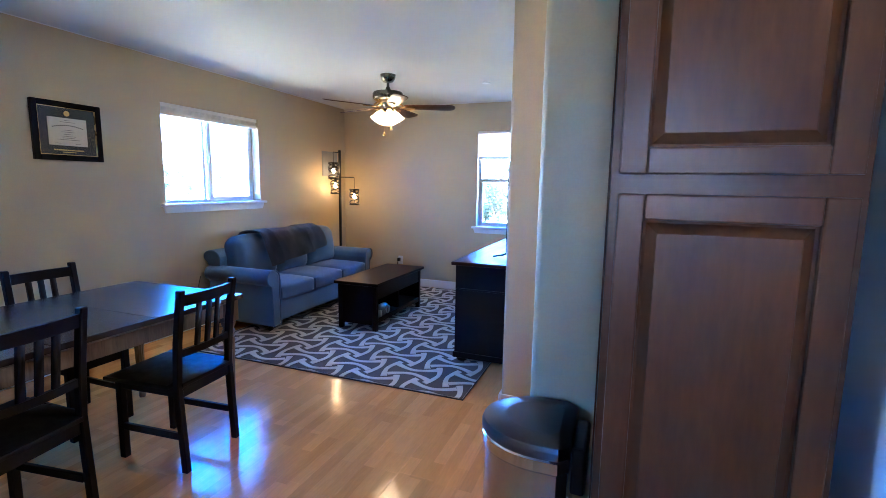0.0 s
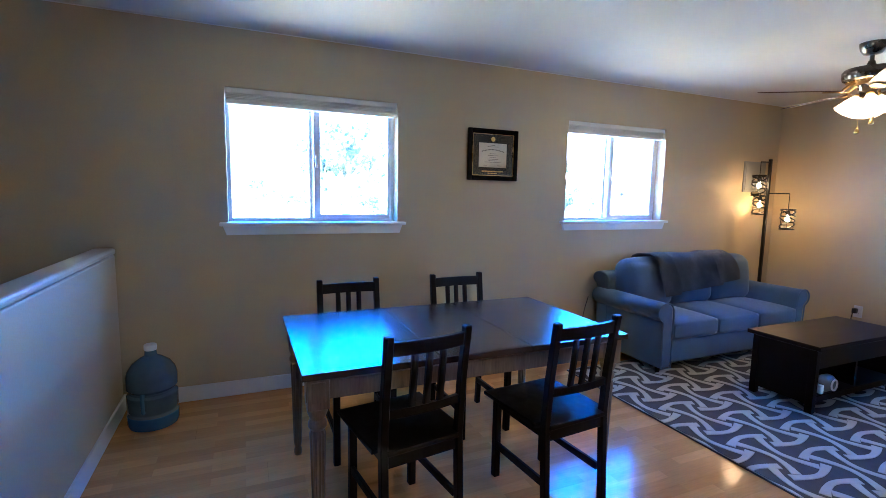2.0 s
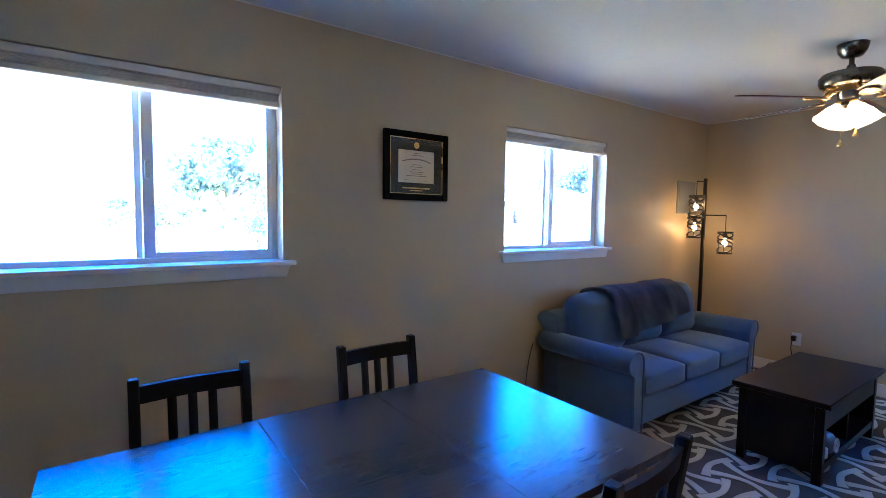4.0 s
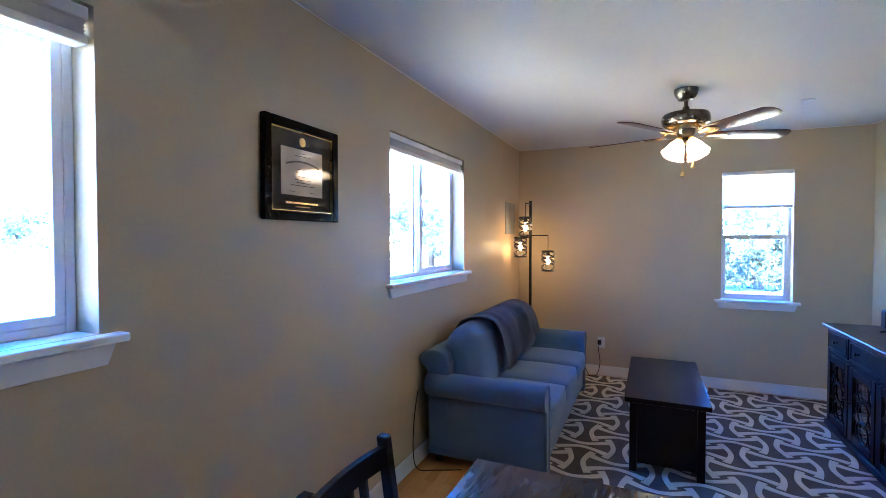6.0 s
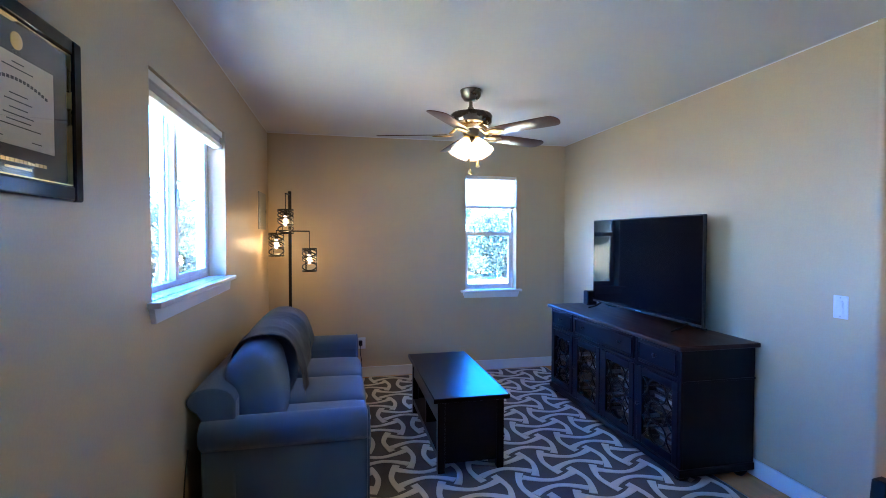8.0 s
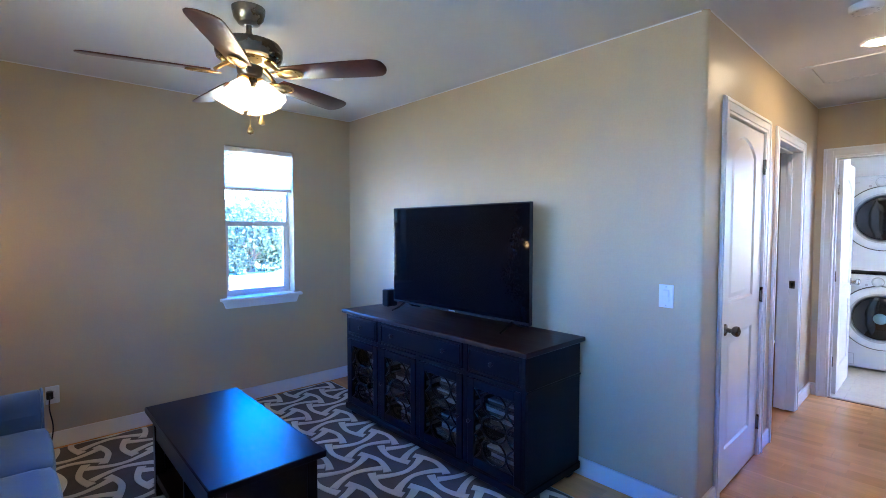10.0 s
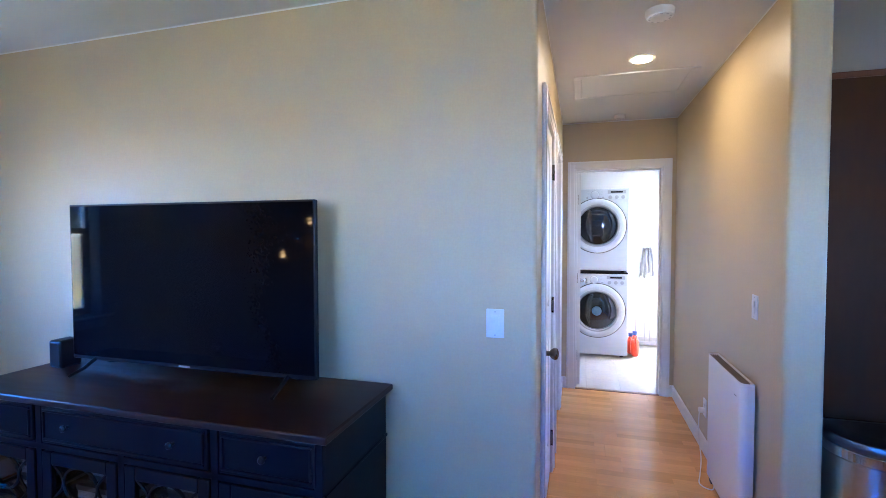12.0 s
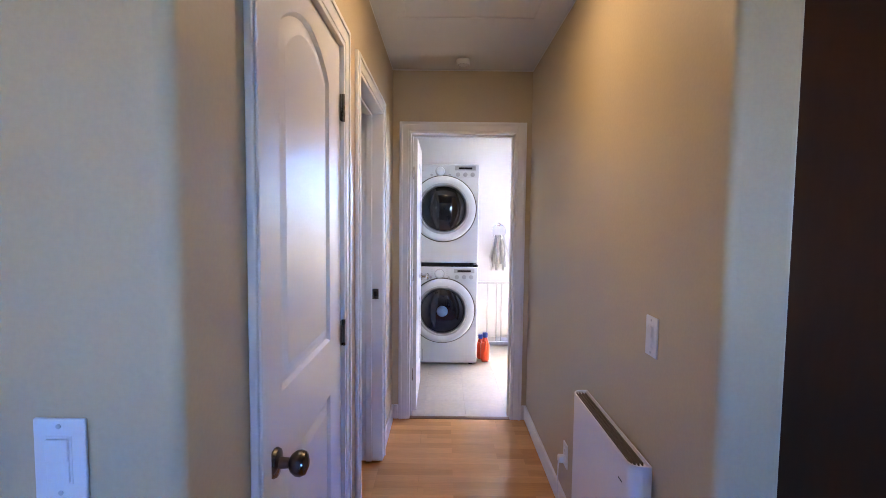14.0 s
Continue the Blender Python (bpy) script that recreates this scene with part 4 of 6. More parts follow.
# ---- television ----
tv = thing("television", "black flat-screen television standing on the sideboard", "television", Matrix.Translation((2.955, 4.356, BZ)) @ Matrix.Rotation(radians(0.5), 4, 'Z'))
tw, tz0, tz1 = 0.655, 0.045, 0.775
part("housing", B((-0.008, -tw, tz0, 0.016, tw, tz1), (0.016, -tw * 0.8, tz0 + 0.04, 0.06, tw * 0.8, tz0 + 0.42), r=0.004), BLACKPLASTIC, tv)
part("screen", B((-0.0105, -tw + 0.009, tz0 + 0.018, -0.008, tw - 0.009, tz1 - 0.009)), SCREEN, tv)
part("maker_mark", B((-0.0105, -0.03, tz0 + 0.004, -0.008, 0.03, tz0 + 0.012)), GREYPLASTIC, tv)
for y in (-0.52, 0.52):
    bm = bmesh.new()
    tube(bm, [(-0.14, y - 0.02, 0.007), (-0.06, y, 0.02), (0.004, y, 0.055), (0.07, y, 0.02), (0.13, y - 0.02, 0.007)], [0.006, 0.008, 0.010, 0.008, 0.006], 8)
    part("foot", bm, BLACKPLASTIC, tv)
speaker = thing("speaker", "small black box standing beside the television on the sideboard", "speaker", Matrix.Translation((2.95, 5.075, BZ)))
part("body", B((-0.05, -0.04, 0.0, 0.05, 0.04, 0.132), r=0.012, seg=3), BLACKPLASTIC, speaker)
part("foot", B((-0.045, -0.035, -0.0, 0.045, 0.035, 0.006), r=0.002), BLACKPLASTIC, speaker)


# ---- rug ----
rug = thing("area_rug", "grey area rug woven with interlaced ivory arcs", "rug")
RX0, RX1, RY0, RY1 = 0.45, 2.892, 2.865, 5.93
part("rug_body", B((RX0, RY0, 0.0005, RX1, RY1, 0.011), r=0.004), RUG, rug)
part("binding", B((RX0 - 0.006, RY0 - 0.006, 0.0005, RX1 + 0.006, RY0 + 0.001, 0.010), (RX0 - 0.006, RY1 - 0.001, 0.0005, RX1 + 0.006, RY1 + 0.006, 0.010), (RX0 - 0.006, RY0, 0.0005, RX0 + 0.001, RY1, 0.010), (RX1 - 0.001, RY0, 0.0005, RX1 + 0.006, RY1, 0.010), r=0.003), mat("dark_rug_binding", (0.07, 0.065, 0.06), 0.95, bump=0.4, fine=400), rug)


def strand(bm, cx, cy, half, spread, bow, vertical, side, rnd):
    """One woven arc, thick at its ends, bowed towards the middle of its pair."""
    nseg = 10
    rows = []
    j = rnd.uniform(-0.004, 0.004)
    for k in range(nseg + 1):
        u = -1 + 2 * k / nseg
        a = u * half
        b = side * (bow + (spread - bow) * abs(u) ** 1.7) + j
        w = 0.0178 + 0.0092 * abs(u) ** 2
        d = side * (spread - bow) * 1.7 * abs(u) ** 0.7 * (1 if u > 0 else -1) / half
        nl = math.hypot(1, d)
        row = []
        for s, z in ((-1, 0.009), (-0.85, 0.0142), (0.85, 0.0142), (1, 0.009)):
            pa, pb = a - s * w * d / nl, b + s * w / nl
            x, y = (cx + pb, cy + pa) if vertical else (cx + pa, cy + pb)
            row.append(bm.verts.new((min(max(x, RX0), RX1), min(max(y, RY0), RY1), z)))
        rows.append(row)
    for p, q in zip(rows, rows[1:]):
        for i in range(3):
            bm.faces.new((p[i], q[i], q[i + 1], p[i + 1]) if not vertical else (p[i + 1], q[i + 1], q[i], p[i]))
    for row in (rows[0], rows[-1]):
        bm.faces.new(row)


bm = bmesh.new()
_r = random.Random(3)
LXP, LYP = 0.485, 0.25
for j in range(-1, 14):
    for i in range(-1, 8):
        cx, cy = 0.22 + LXP * i + (LXP / 2 if j % 2 else 0), 2.895 + LYP * j
        for side in (-1, 1):
            if RX0 - 0.1 < cx < RX1 + 0.1 and RY0 - 0.06 < cy < RY1 + 0.06:
                strand(bm, cx, cy, 0.163, 0.094, 0.030, False, side, _r)
            vx = cx + LXP / 2
            if RX0 - 0.05 < vx < RX1 + 0.05 and RY0 - 0.1 < cy < RY1 + 0.1:
                strand(bm, vx, cy, 0.150, 0.081, 0.036, True, side, _r)
bmesh.ops.recalc_face_normals(bm, faces=bm.faces)
part("ivory_pattern", bm, RUGLIGHT, rug, "raised ivory interlaced arcs", angle=50)

# ---- ceiling fan ----
fan = thing("ceiling_fan", "five-blade walnut and pewter ceiling fan with frosted lit shades", "ceiling fan", Matrix.Translation((1.585, 4.31, CEILING)))
bm = bmesh.new()
lathe(bm, [(0.022, -0.078), (0.048, -0.070), (0.066, -0.046), (0.073, -0.018), (0.075, 0.0)], 32)
part("canopy", bm, BRONZE, fan)
bm = bmesh.new()
lathe(bm, [(0.013, -0.16), (0.013, -0.06)], 16)
lathe(bm, [(0.034, -0.165), (0.028, -0.145), (0.018, -0.115)], 20)
part("downrod", bm, BRONZE, fan)
bm = bmesh.new()
lathe(bm, [(0.070, -0.250), (0.125, -0.246), (0.142, -0.234), (0.149, -0.214), (0.149, -0.182), (0.138, -0.166), (0.085, -0.157), (0.02, -0.155)], 40)
part("motor_housing", bm, BRONZE, fan)
bm = bmesh.new()
lathe(bm, [(0.120, -0.252), (0.124, -0.247), (0.120, -0.243)], 40)
part("trim_ring", bm, BRASS, fan)
for k in range(5):
    a = radians(20 + 72 * k)
    rot = Matrix.Rotation(a, 4, 'Z')
    tilt_m = rot @ Matrix.Translation((0, 0, -0.308)) @ Matrix.Rotation(radians(-12), 4, 'X')
    out = [(0.165, -0.050), (0.30, -0.060), (0.52, -0.068), (0.605, -0.068), (0.632, -0.062), (0.650, -0.046), (0.660, -0.022), (0.663, 0.0), (0.660, 0.022), (0.650, 0.046), (0.632, 0.062), (0.605, 0.068), (0.52, 0.068), (0.30, 0.060), (0.165, 0.050)]
    bm = bmesh.new()
    prism(bm, out, 0.006, tilt_m, r=0.0015)
    bl = part("blade", bm, WALNUT, fan)
    bm = bmesh.new()
    tube(bm, [rot @ Vector((0.08, 0, -0.25)), rot @ Vector((0.115, 0.0, -0.272)), rot @ Vector((0.15, 0.0, -0.300))], [0.012, 0.010, 0.008], 8)
    im = tilt_m @ Matrix.Translation((0, 0, -0.006))
    leaf = [(0.205 + 0.062 * math.cos(2 * math.pi * q / 24), 0.036 * math.sin(2 * math.pi * q / 24)) for q in range(24)]
    prism(bm, leaf, 0.005, im, r=0.0012)
    prism(bm, [(0.120, -0.013), (0.165, -0.024), (0.165, 0.024), (0.120, 0.013)], 0.006, im @ Matrix.Translation((0, 0, -0.001)), r=0.0015)
    for q in (-0.018, 0.018):
        lathe(bm, [(0.005, -0.004), (0.007, -0.001), (0.007, 0.0)], 10, im @ Matrix.Translation((0.235, q, 0)))
    tube(bm, [im @ Vector((x, y, -0.001)) for x, y in leaf], 0.0035, 6, closed=True)
    part("blade_iron", bm, ANTIQUEBRASS, bl, "antique brass blade bracket")
bm = bmesh.new()
lathe(bm, [(0.016, -0.375), (0.050, -0.368), (0.058, -0.35), (0.052, -0.33), (0.045, -0.315), (0.055, -0.30), (0.060, -0.268)], 28)
part("light_fitter", bm, BRONZE, fan)
FROST = glow("frosted_lit_glass", (1.0, 0.70, 0.40), FAN_GLOW)
_see = FROST.node_tree.nodes.new("ShaderNodeBsdfTransparent")
_mix = FROST.node_tree.nodes.new("ShaderNodeMixShader")
_mix.inputs[0].default_value = 0.45
FROST.node_tree.links.new(FROST.node_tree.nodes["Principled BSDF"].outputs[0], _mix.inputs[1])
FROST.node_tree.links.new(_see.outputs[0], _mix.inputs[2])
FROST.node_tree.links.new(_mix.outputs[0], FROST.node_tree.nodes["Material Output"].inputs["Surface"])
FANBULB = glow("fan_bulb_glass", (1.0, 0.72, 0.42), FAN_BULB)
for k in range(4):
    a = radians(40 + 90 * k)
    m = Matrix.Rotation(a, 4, 'Z') @ Matrix.Translation((0.048, 0, -0.345)) @ Matrix.Rotation(radians(-32), 4, 'Y')
    bm = bmesh.new()
    t = bmesh.new()
    prof = [(0.024, 0.0), (0.032, -0.018), (0.048, -0.050), (0.056, -0.078), (0.063, -0.102), (0.071, -0.117)]
    rings = []
    for r, z in prof:
        ring = []
        for q in range(32):
            an = 2 * math.pi * q / 32
            f = 1 + (0.05 * math.cos(8 * an) * max(0, (-z - 0.05) / 0.08))
            ring.append(t.verts.new((r * f * math.cos(an), r * f * math.sin(an), z)))
        rings.append(ring)
    for p, q in zip(rings, rings[1:]):
        for i in range(32):
            t.faces.new((p[i], q[i], q[(i + 1) % 32], p[(i + 1) % 32]))
    bmesh.ops.solidify(t, geom=list(t.faces), thickness=0.003)
    merge(bm, t, m)
    sh = part("shade", bm, FROST, fan, "frosted glass tulip shade, lit")
    bm = bmesh.new()
    lathe(bm, [(0.004, -0.088), (0.017, -0.080), (0.024, -0.062), (0.020, -0.044), (0.012, -0.026), (0.012, -0.010)], 18, m)
    part("bulb", bm, FANBULB, sh, "lit bulb inside the shade")
    bm = bmesh.new()
    lathe(bm, [(0.012, -0.03), (0.026, -0.01), (0.024, 0.012), (0.012, 0.02)], 16, m)
    part("socket_cup", bm, BRASS, fan)
for (x, y, l) in ((-0.018, -0.044, 0.175), (0.045, -0.02, 0.12)):
    bm = bmesh.new()
    tube(bm, [(x, y, -0.37), (x, y, -0.37 - l)], 0.0016, 6)
    ch = part("pull_chain", bm, BRASS, fan)
    bm = bmesh.new()
    lathe(bm, [(0.004, -0.045), (0.014, -0.040), (0.015, -0.032), (0.007, -0.012), (0.004, 0.0)], 14, Matrix.Translation((x, y, -0.37 - l)))
    part("pull_fob", bm, BRASS, ch)

# ---- floor lamp ----
lamp = thing("floor_lamp", "black metal tree floor lamp with three lit wire-cage shades", "floor lamp", Matrix.Translation((0.26, 5.47, 0)))
bm = bmesh.new()
lathe(bm, [(0.120, 0.0), (0.122, 0.012), (0.115, 0.022), (0.02, 0.030), (0.016, 0.05)], 36)
part("base", bm, BLACKMETAL, lamp)
part("pole", B((-0.013, -0.013, 0.03, 0.013, 0.013, 1.845), r=0.002), BLACKMETAL, lamp)
BULB = glow("filament_bulb", (1.0, 0.62, 0.28), BULB_GLOW)
for dx, dy, zc, za in ((-0.025, -0.11, 1.575, 1.815), (-0.125, 0.08, 1.375, 1.50), (0.158, 0.10, 1.235, 1.495)):
    bm = bmesh.new()
    tube(bm, [(0, 0, za), (dx, dy, za)], 0.006, 8)
    tube(bm, [(dx, dy, za), (dx, dy, zc + 0.105)], 0.0035, 6)
    arm = part("arm", bm, BLACKMETAL, lamp)
    R, Hh = 0.062, 0.10
    bm = bmesh.new()
    tube(bm, [(dx + R * math.cos(2 * math.pi * q / 28), dy + R * math.sin(2 * math.pi * q / 28), zc + Hh) for q in range(28)], 0.007, 6, closed=True)
    for q in range(3):
        an = q * 2.094
        tube(bm, [(dx, dy, zc + Hh), (dx + R * math.cos(an), dy + R * math.sin(an), zc + Hh)], 0.003, 5)
        tube(bm, [(dx + R * math.cos(an), dy + R * math.sin(an), zc + Hh), (dx + R * math.cos(an), dy + R * math.sin(an), zc - Hh)], 0.003, 5)
    cage = part("cage_shade", bm, BLACKMETAL, lamp, "black metal cage shade of crossing hoops")
    bm = bmesh.new()
    tube(bm, [(dx + R * math.cos(2 * math.pi * q / 28), dy + R * math.sin(2 * math.pi * q / 28), zc - Hh) for q in range(28)], 0.007, 6, closed=True)
    part("hoop", bm, BLACKMETAL, cage)
    for q in range(3):
        for s in (-1, 1):
            bm = bmesh.new()
            tube(bm, [(dx + R * math.cos(s * 2 * math.pi * p / 28 + q * 2.1), dy + R * math.sin(s * 2 * math.pi * p / 28 + q * 2.1), zc - 0.062 + 0.062 * q + s * 0.030 * math.sin(2 * math.pi * p / 28 + q)) for p in range(28)], 0.0066, 6, closed=True)
            part("hoop", bm, BLACKMETAL, cage)
    bm = bmesh.new()
    lathe(bm, [(0.018, 0.045), (0.020, 0.075), (0.012, 0.105)], 14, Matrix.Translation((dx, dy, zc)))
    part("socket", bm, BLACKMETAL, arm)
    bm = bmesh.new()
    lathe(bm, [(0.003, -0.034), (0.013, -0.027), (0.019, -0.010), (0.016, 0.012), (0.011, 0.032), (0.010, 0.046)], 18, Matrix.Translation((dx, dy, zc)))
    part("bulb", bm, BULB, arm, "lit amber bulb")

# ---- on the walls ----
dip = thing("framed_diploma", "diploma with a gold seal in a glossy black frame", "picture frame", NW @ Matrix.Translation((2.348, 0, 1.747)))
w, h = 0.23, 0.207
FRAMEBLACK = mat("glossy_black_frame", (0.006, 0.006, 0.007), 0.12, spec=0.15, var=0.1, bump=0.0)
part("frame", B((-w, -0.03, -h, -w + 0.04, -0.002, h), (w - 0.04, -0.03, -h, w, -0.002, h), (-w + 0.04, -0.03, -h, w - 0.04, -0.002, -h + 0.04), (-w + 0.04, -0.03, h - 0.04, w - 0.04, -0.002, h), r=0.006, seg=3), FRAMEBLACK, dip)
part("gold_fillet", B((-w + 0.04, -0.024, -h + 0.04, -w + 0.043, -0.012, h - 0.04), (w - 0.043, -0.024, -h + 0.04, w - 0.04, -0.012, h - 0.04), (-w + 0.043, -0.024, -h + 0.04, w - 0.043, -0.012, -h + 0.043), (-w + 0.043, -0.024, h - 0.043, w - 0.043, -0.012, h - 0.04)), BRASS, dip)
part("mat_board", B((-w + 0.04, -0.012, -h + 0.04, w - 0.04, -0.003, h - 0.04)), mat("dark_green_black_mat", (0.012, 0.016, 0.016), 0.7, var=0.1, bump=0.1), dip)
part("certificate", B((-0.128, -0.0145, -0.100, 0.128, -0.012, 0.095)), mat("parchment_paper", (0.62, 0.58, 0.50), 0.7, var=0.06, scale=8, bump=0.03), dip)
bm = bmesh.new()
lathe(bm, [(0.019, 0.0), (0.019, 0.002), (0.014, 0.0035)], 24, Matrix.Translation((0, -0.012, 0.127)) @ Matrix.Rotation(radians(90), 4, 'X'))
part("gold_seal", bm, BRASS, dip)
INK = mat("printing_ink", (0.05, 0.05, 0.05), 0.8, bump=0)
bm = bmesh.new()
for z, l in ((0.078, 0.02), (0.066, 0.05), (0.010, 0.03), (-0.004, 0.045), (-0.020, 0.03), (-0.034, 0.05), (-0.046, 0.04), (-0.058, 0.075)):
    box(bm, -l, -0.0152, z - 0.0012, l, -0.0145, z + 0.0012)
for k in range(16):
    u = -1 + 2 * k / 15
    box(bm, u * 0.098 - 0.0045, -0.0152, 0.044 - 0.016 * u * u - 0.004, u * 0.098 + 0.0045, -0.0145, 0.044 - 0.016 * u * u + 0.003)
for x in (-0.07, 0.06):
    box(bm, x - 0.018, -0.0152, -0.086, x + 0.018, -0.0145, -0.084)
part("printed_lines", bm, INK, dip)
bm = bmesh.new()
for z, l, hh in ((-0.132, 0.10, 0.004), (-0.147, 0.045, 0.0025)):
    for k in range(14):
        u = -1 + 2 * (k + 0.5) / 14
        box(bm, u * l - l / 17, -0.0128, z - hh, u * l + l / 17, -0.012, z + hh)
part("gold_lettering", bm, BRASS, dip)
PIC = glass_mat("picture_glass")
PIC.node_tree.nodes["Principled BSDF"].inputs["IOR"].default_value = 1.33
g = part("glass", B((-w + 0.04, -0.021, -h + 0.04, w - 0.04, -0.019, h - 0.04)), PIC, dip)
g.visible_shadow = False

panel = thing("breaker_panel", "grey metal electrical panel door set in the wall corner", "electrical panel", NW)
PANELGREY = mat("grey_panel_paint", (0.23, 0.24, 0.23), 0.45, var=0.05, bump=0.03)
part("cover", B((5.44, -0.012, 1.51, 5.79, 0.0, 1.84), r=0.003), PANELGREY, panel)
part("door", B((5.465, -0.017, 1.535, 5.765, -0.012, 1.815), r=0.002), PANELGREY, panel)
part("latch", B((5.75, -0.021, 1.66, 5.76, -0.017, 1.69), r=0.002), BLACKPLASTIC, panel)


def switch_plate(m, label, rocker=True):
    s = thing("light_switch", label, "light switch", m)
    part("plate", B((-0.036, -0.006, -0.058, 0.036, 0.0, 0.058), r=0.003), VINYL, s)
    part("bezel", B((-0.018, -0.0075, -0.034, 0.018, -0.006, 0.034), r=0.001), VINYL, s)
    bm = B((-0.0155, -0.010, -0.031, 0.0155, -0.0075, 0.0), (-0.0155, -0.013, 0.0, 0.0155, -0.0075, 0.031), r=0.002)
    part("rocker", bm, VINYL, s)
    for z in (-0.047, 0.047):
        bm = bmesh.new()
        lathe(bm, [(0.0035, 0), (0.0035, 0.001), (0.002, 0.0018)], 10, Matrix.Translation((0, -0.006, z)) @ Matrix.Rotation(radians(90), 4, 'X'))
        part("screw", bm, GREYPLASTIC, s)
    return s


MX = Matrix(((0, 1, 0, 0), (-1, 0, 0, 0), (0, 0, 1, 0), (0, 0, 0, 1)))     # plates on a wall whose face looks to -x
MYP = Matrix(((-1, 0, 0, 0), (0, -1, 0, 0), (0, 0, 1, 0), (0, 0, 0, 1)))   # plates on a wall whose face looks to +y
switch_plate(Matrix.Translation((TVX, 3.01, 1.10)) @ MX, "white rocker switch on the beige wall")
switch_plate(Matrix.Translation((3.855, HALL_S, 1.105)) @ MYP, "white rocker switch on the hall wall")


def outlet(m, label):
    s = thing("outlet", label, "outlet", m)
    part("plate", B((-0.036, -0.006, -0.058, 0.036, 0.0, 0.058), r=0.003), VINYL, s)
    for z in (-0.02, 0.02):
        f = part("socket_face", B((-0.016, -0.008, z - 0.014, 0.016, -0.006, z + 0.014), r=0.003), VINYL, s)
        part("slots", B((-0.008, -0.0085, z - 0.004, -0.006, -0.008, z + 0.006), (0.006, -0.0085, z - 0.004, 0.008, -0.008, z + 0.006)), BLACKPLASTIC, f)
    return s


outlet(Matrix.Translation((0.905, FAR, 0.352)), "white duplex outlet beside the sofa")
outlet(Matrix.Translation((4.73, HALL_S, 0.30)) @ MYP, "white duplex outlet on the hall wall")


def cord(pts, r, material, label):
    c = thing("power_cord", label, "cord")
    out = []
    P = [Vector(p) for p in pts]
    for i in range(len(P) - 1):
        p0, p1, p2, p3 = P[max(i - 1, 0)], P[i], P[i + 1], P[min(i + 2, len(P) - 1)]
        for k in range(6):
            t = k / 6
            out.append(0.5 * ((2 * p1) + (-p0 + p2) * t + (2 * p0 - 5 * p1 + 4 * p2 - p3) * t * t + (-p0 + 3 * p1 - 3 * p2 + p3) * t ** 3))
    out.append(P[-1])
    bm = bmesh.new()
    tube(bm, out, r, 7)
    part("cable", bm, material, c)
    return c


c = cord([(0.89, 5.945, 0.36), (0.885, 5.93, 0.28), (0.90, 5.93, 0.15), (0.87, 5.90, 0.03), (0.80, 5.87, 0.02), (0.74, 5.90, 0.10), (0.68, 5.88, 0.02), (0.55, 5.80, 0.02), (0.40, 5.74, 0.02)], 0.004, BLACKPLASTIC, "black power cord hanging from the outlet beside the sofa")
part("plug", B((0.872, 5.945, 0.335, 0.908, 5.992, 0.385), r=0.008), BLACKPLASTIC, c)
c = cord([(4.73, HALL_S + 0.035, 0.285), (4.725, HALL_S + 0.04, 0.2), (4.70, HALL_S + 0.04, 0.09), (4.6, HALL_S + 0.05, 0.012), (4.40, HALL_S + 0.10, 0.008), (4.27, HALL_S + 0.13, 0.008), (4.22, HALL_S + 0.08, 0.008), (4.30, HALL_S + 0.05, 0.008), (4.40, HALL_S + 0.05, 0.03)], 0.0032, VINYL, "white power cord running from the hall outlet to the heater")
part("plug", B((4.715, HALL_S + 0.008, 0.265, 0.03 + 4.715, HALL_S + 0.04, 0.30), r=0.006), VINYL, c)
cord([(0.03, 3.40, 0.50), (0.025, 3.36, 0.35), (0.03, 3.33, 0.15), (0.05, 3.35, 0.02), (0.15, 3.40, 0.008), (0.30, 3.47, 0.008)], 0.0032, BLACKPLASTIC, "thin black cord hanging down the wall beside the sofa")

# ---- hall heater ----
heater = thing("panel_heater", "slim white convector heater standing against the hall wall", "heater")
HX0, HX1, HY0, HY1, HZ = 3.80, 4.40, HALL_S + 0.012, HALL_S + 0.072, 0.745
out = [(HX0, HY0), (HX1, HY0), (HX1, HY1 - 0.035)]
out += [(HX1 - 0.035 + 0.035 * math.cos(radians(a)), HY1 - 0.035 + 0.035 * math.sin(radians(a))) for a in (15, 30, 45, 60, 75, 90)]
out += [(HX0 + 0.035 + 0.035 * math.cos(radians(a)), HY1 - 0.035 + 0.035 * math.sin(radians(a))) for a in (90, 105, 120, 135, 150, 165, 180)]
bm = bmesh.new()
prism(bm, out, HZ - 0.042, Matrix.Translation((0, 0, 0.03)), r=0.002)
HEATWHITE = mat("heater_white_enamel", (0.70, 0.67, 0.65), 0.4, var=0.03, bump=0.02)
part("body", bm, HEATWHITE, heater)
bm = bmesh.new()
n = len(out)
ctr = (HX0 + HX1) / 2, (HY0 + HY1) / 2
t = bmesh.new()
for k in range(n):
    p, q = out[k], out[(k + 1) % n]
    i0 = (ctr[0] + (p[0] - ctr[0]) * 0.985, ctr[1] + (p[1] - ctr[1]) * 0.86)
    i1 = (ctr[0] + (q[0] - ctr[0]) * 0.985, ctr[1] + (q[1] - ctr[1]) * 0.86)
    va = [t.verts.new((x, y, z)) for (x, y), z in ((p, HZ - 0.012), (q, HZ - 0.012), (q, HZ), (p, HZ), (i0, HZ - 0.012), (i1, HZ - 0.012), (i1, HZ), (i0, HZ))]
    for f in ((0, 1, 2, 3), (4, 7, 6, 5), (3, 2, 6, 7)):
        t.faces.new([va[i] for i in f])
bmesh.ops.recalc_face_normals(t, faces=t.faces)
merge(bm, t)
part("rim", bm, HEATWHITE, heater)
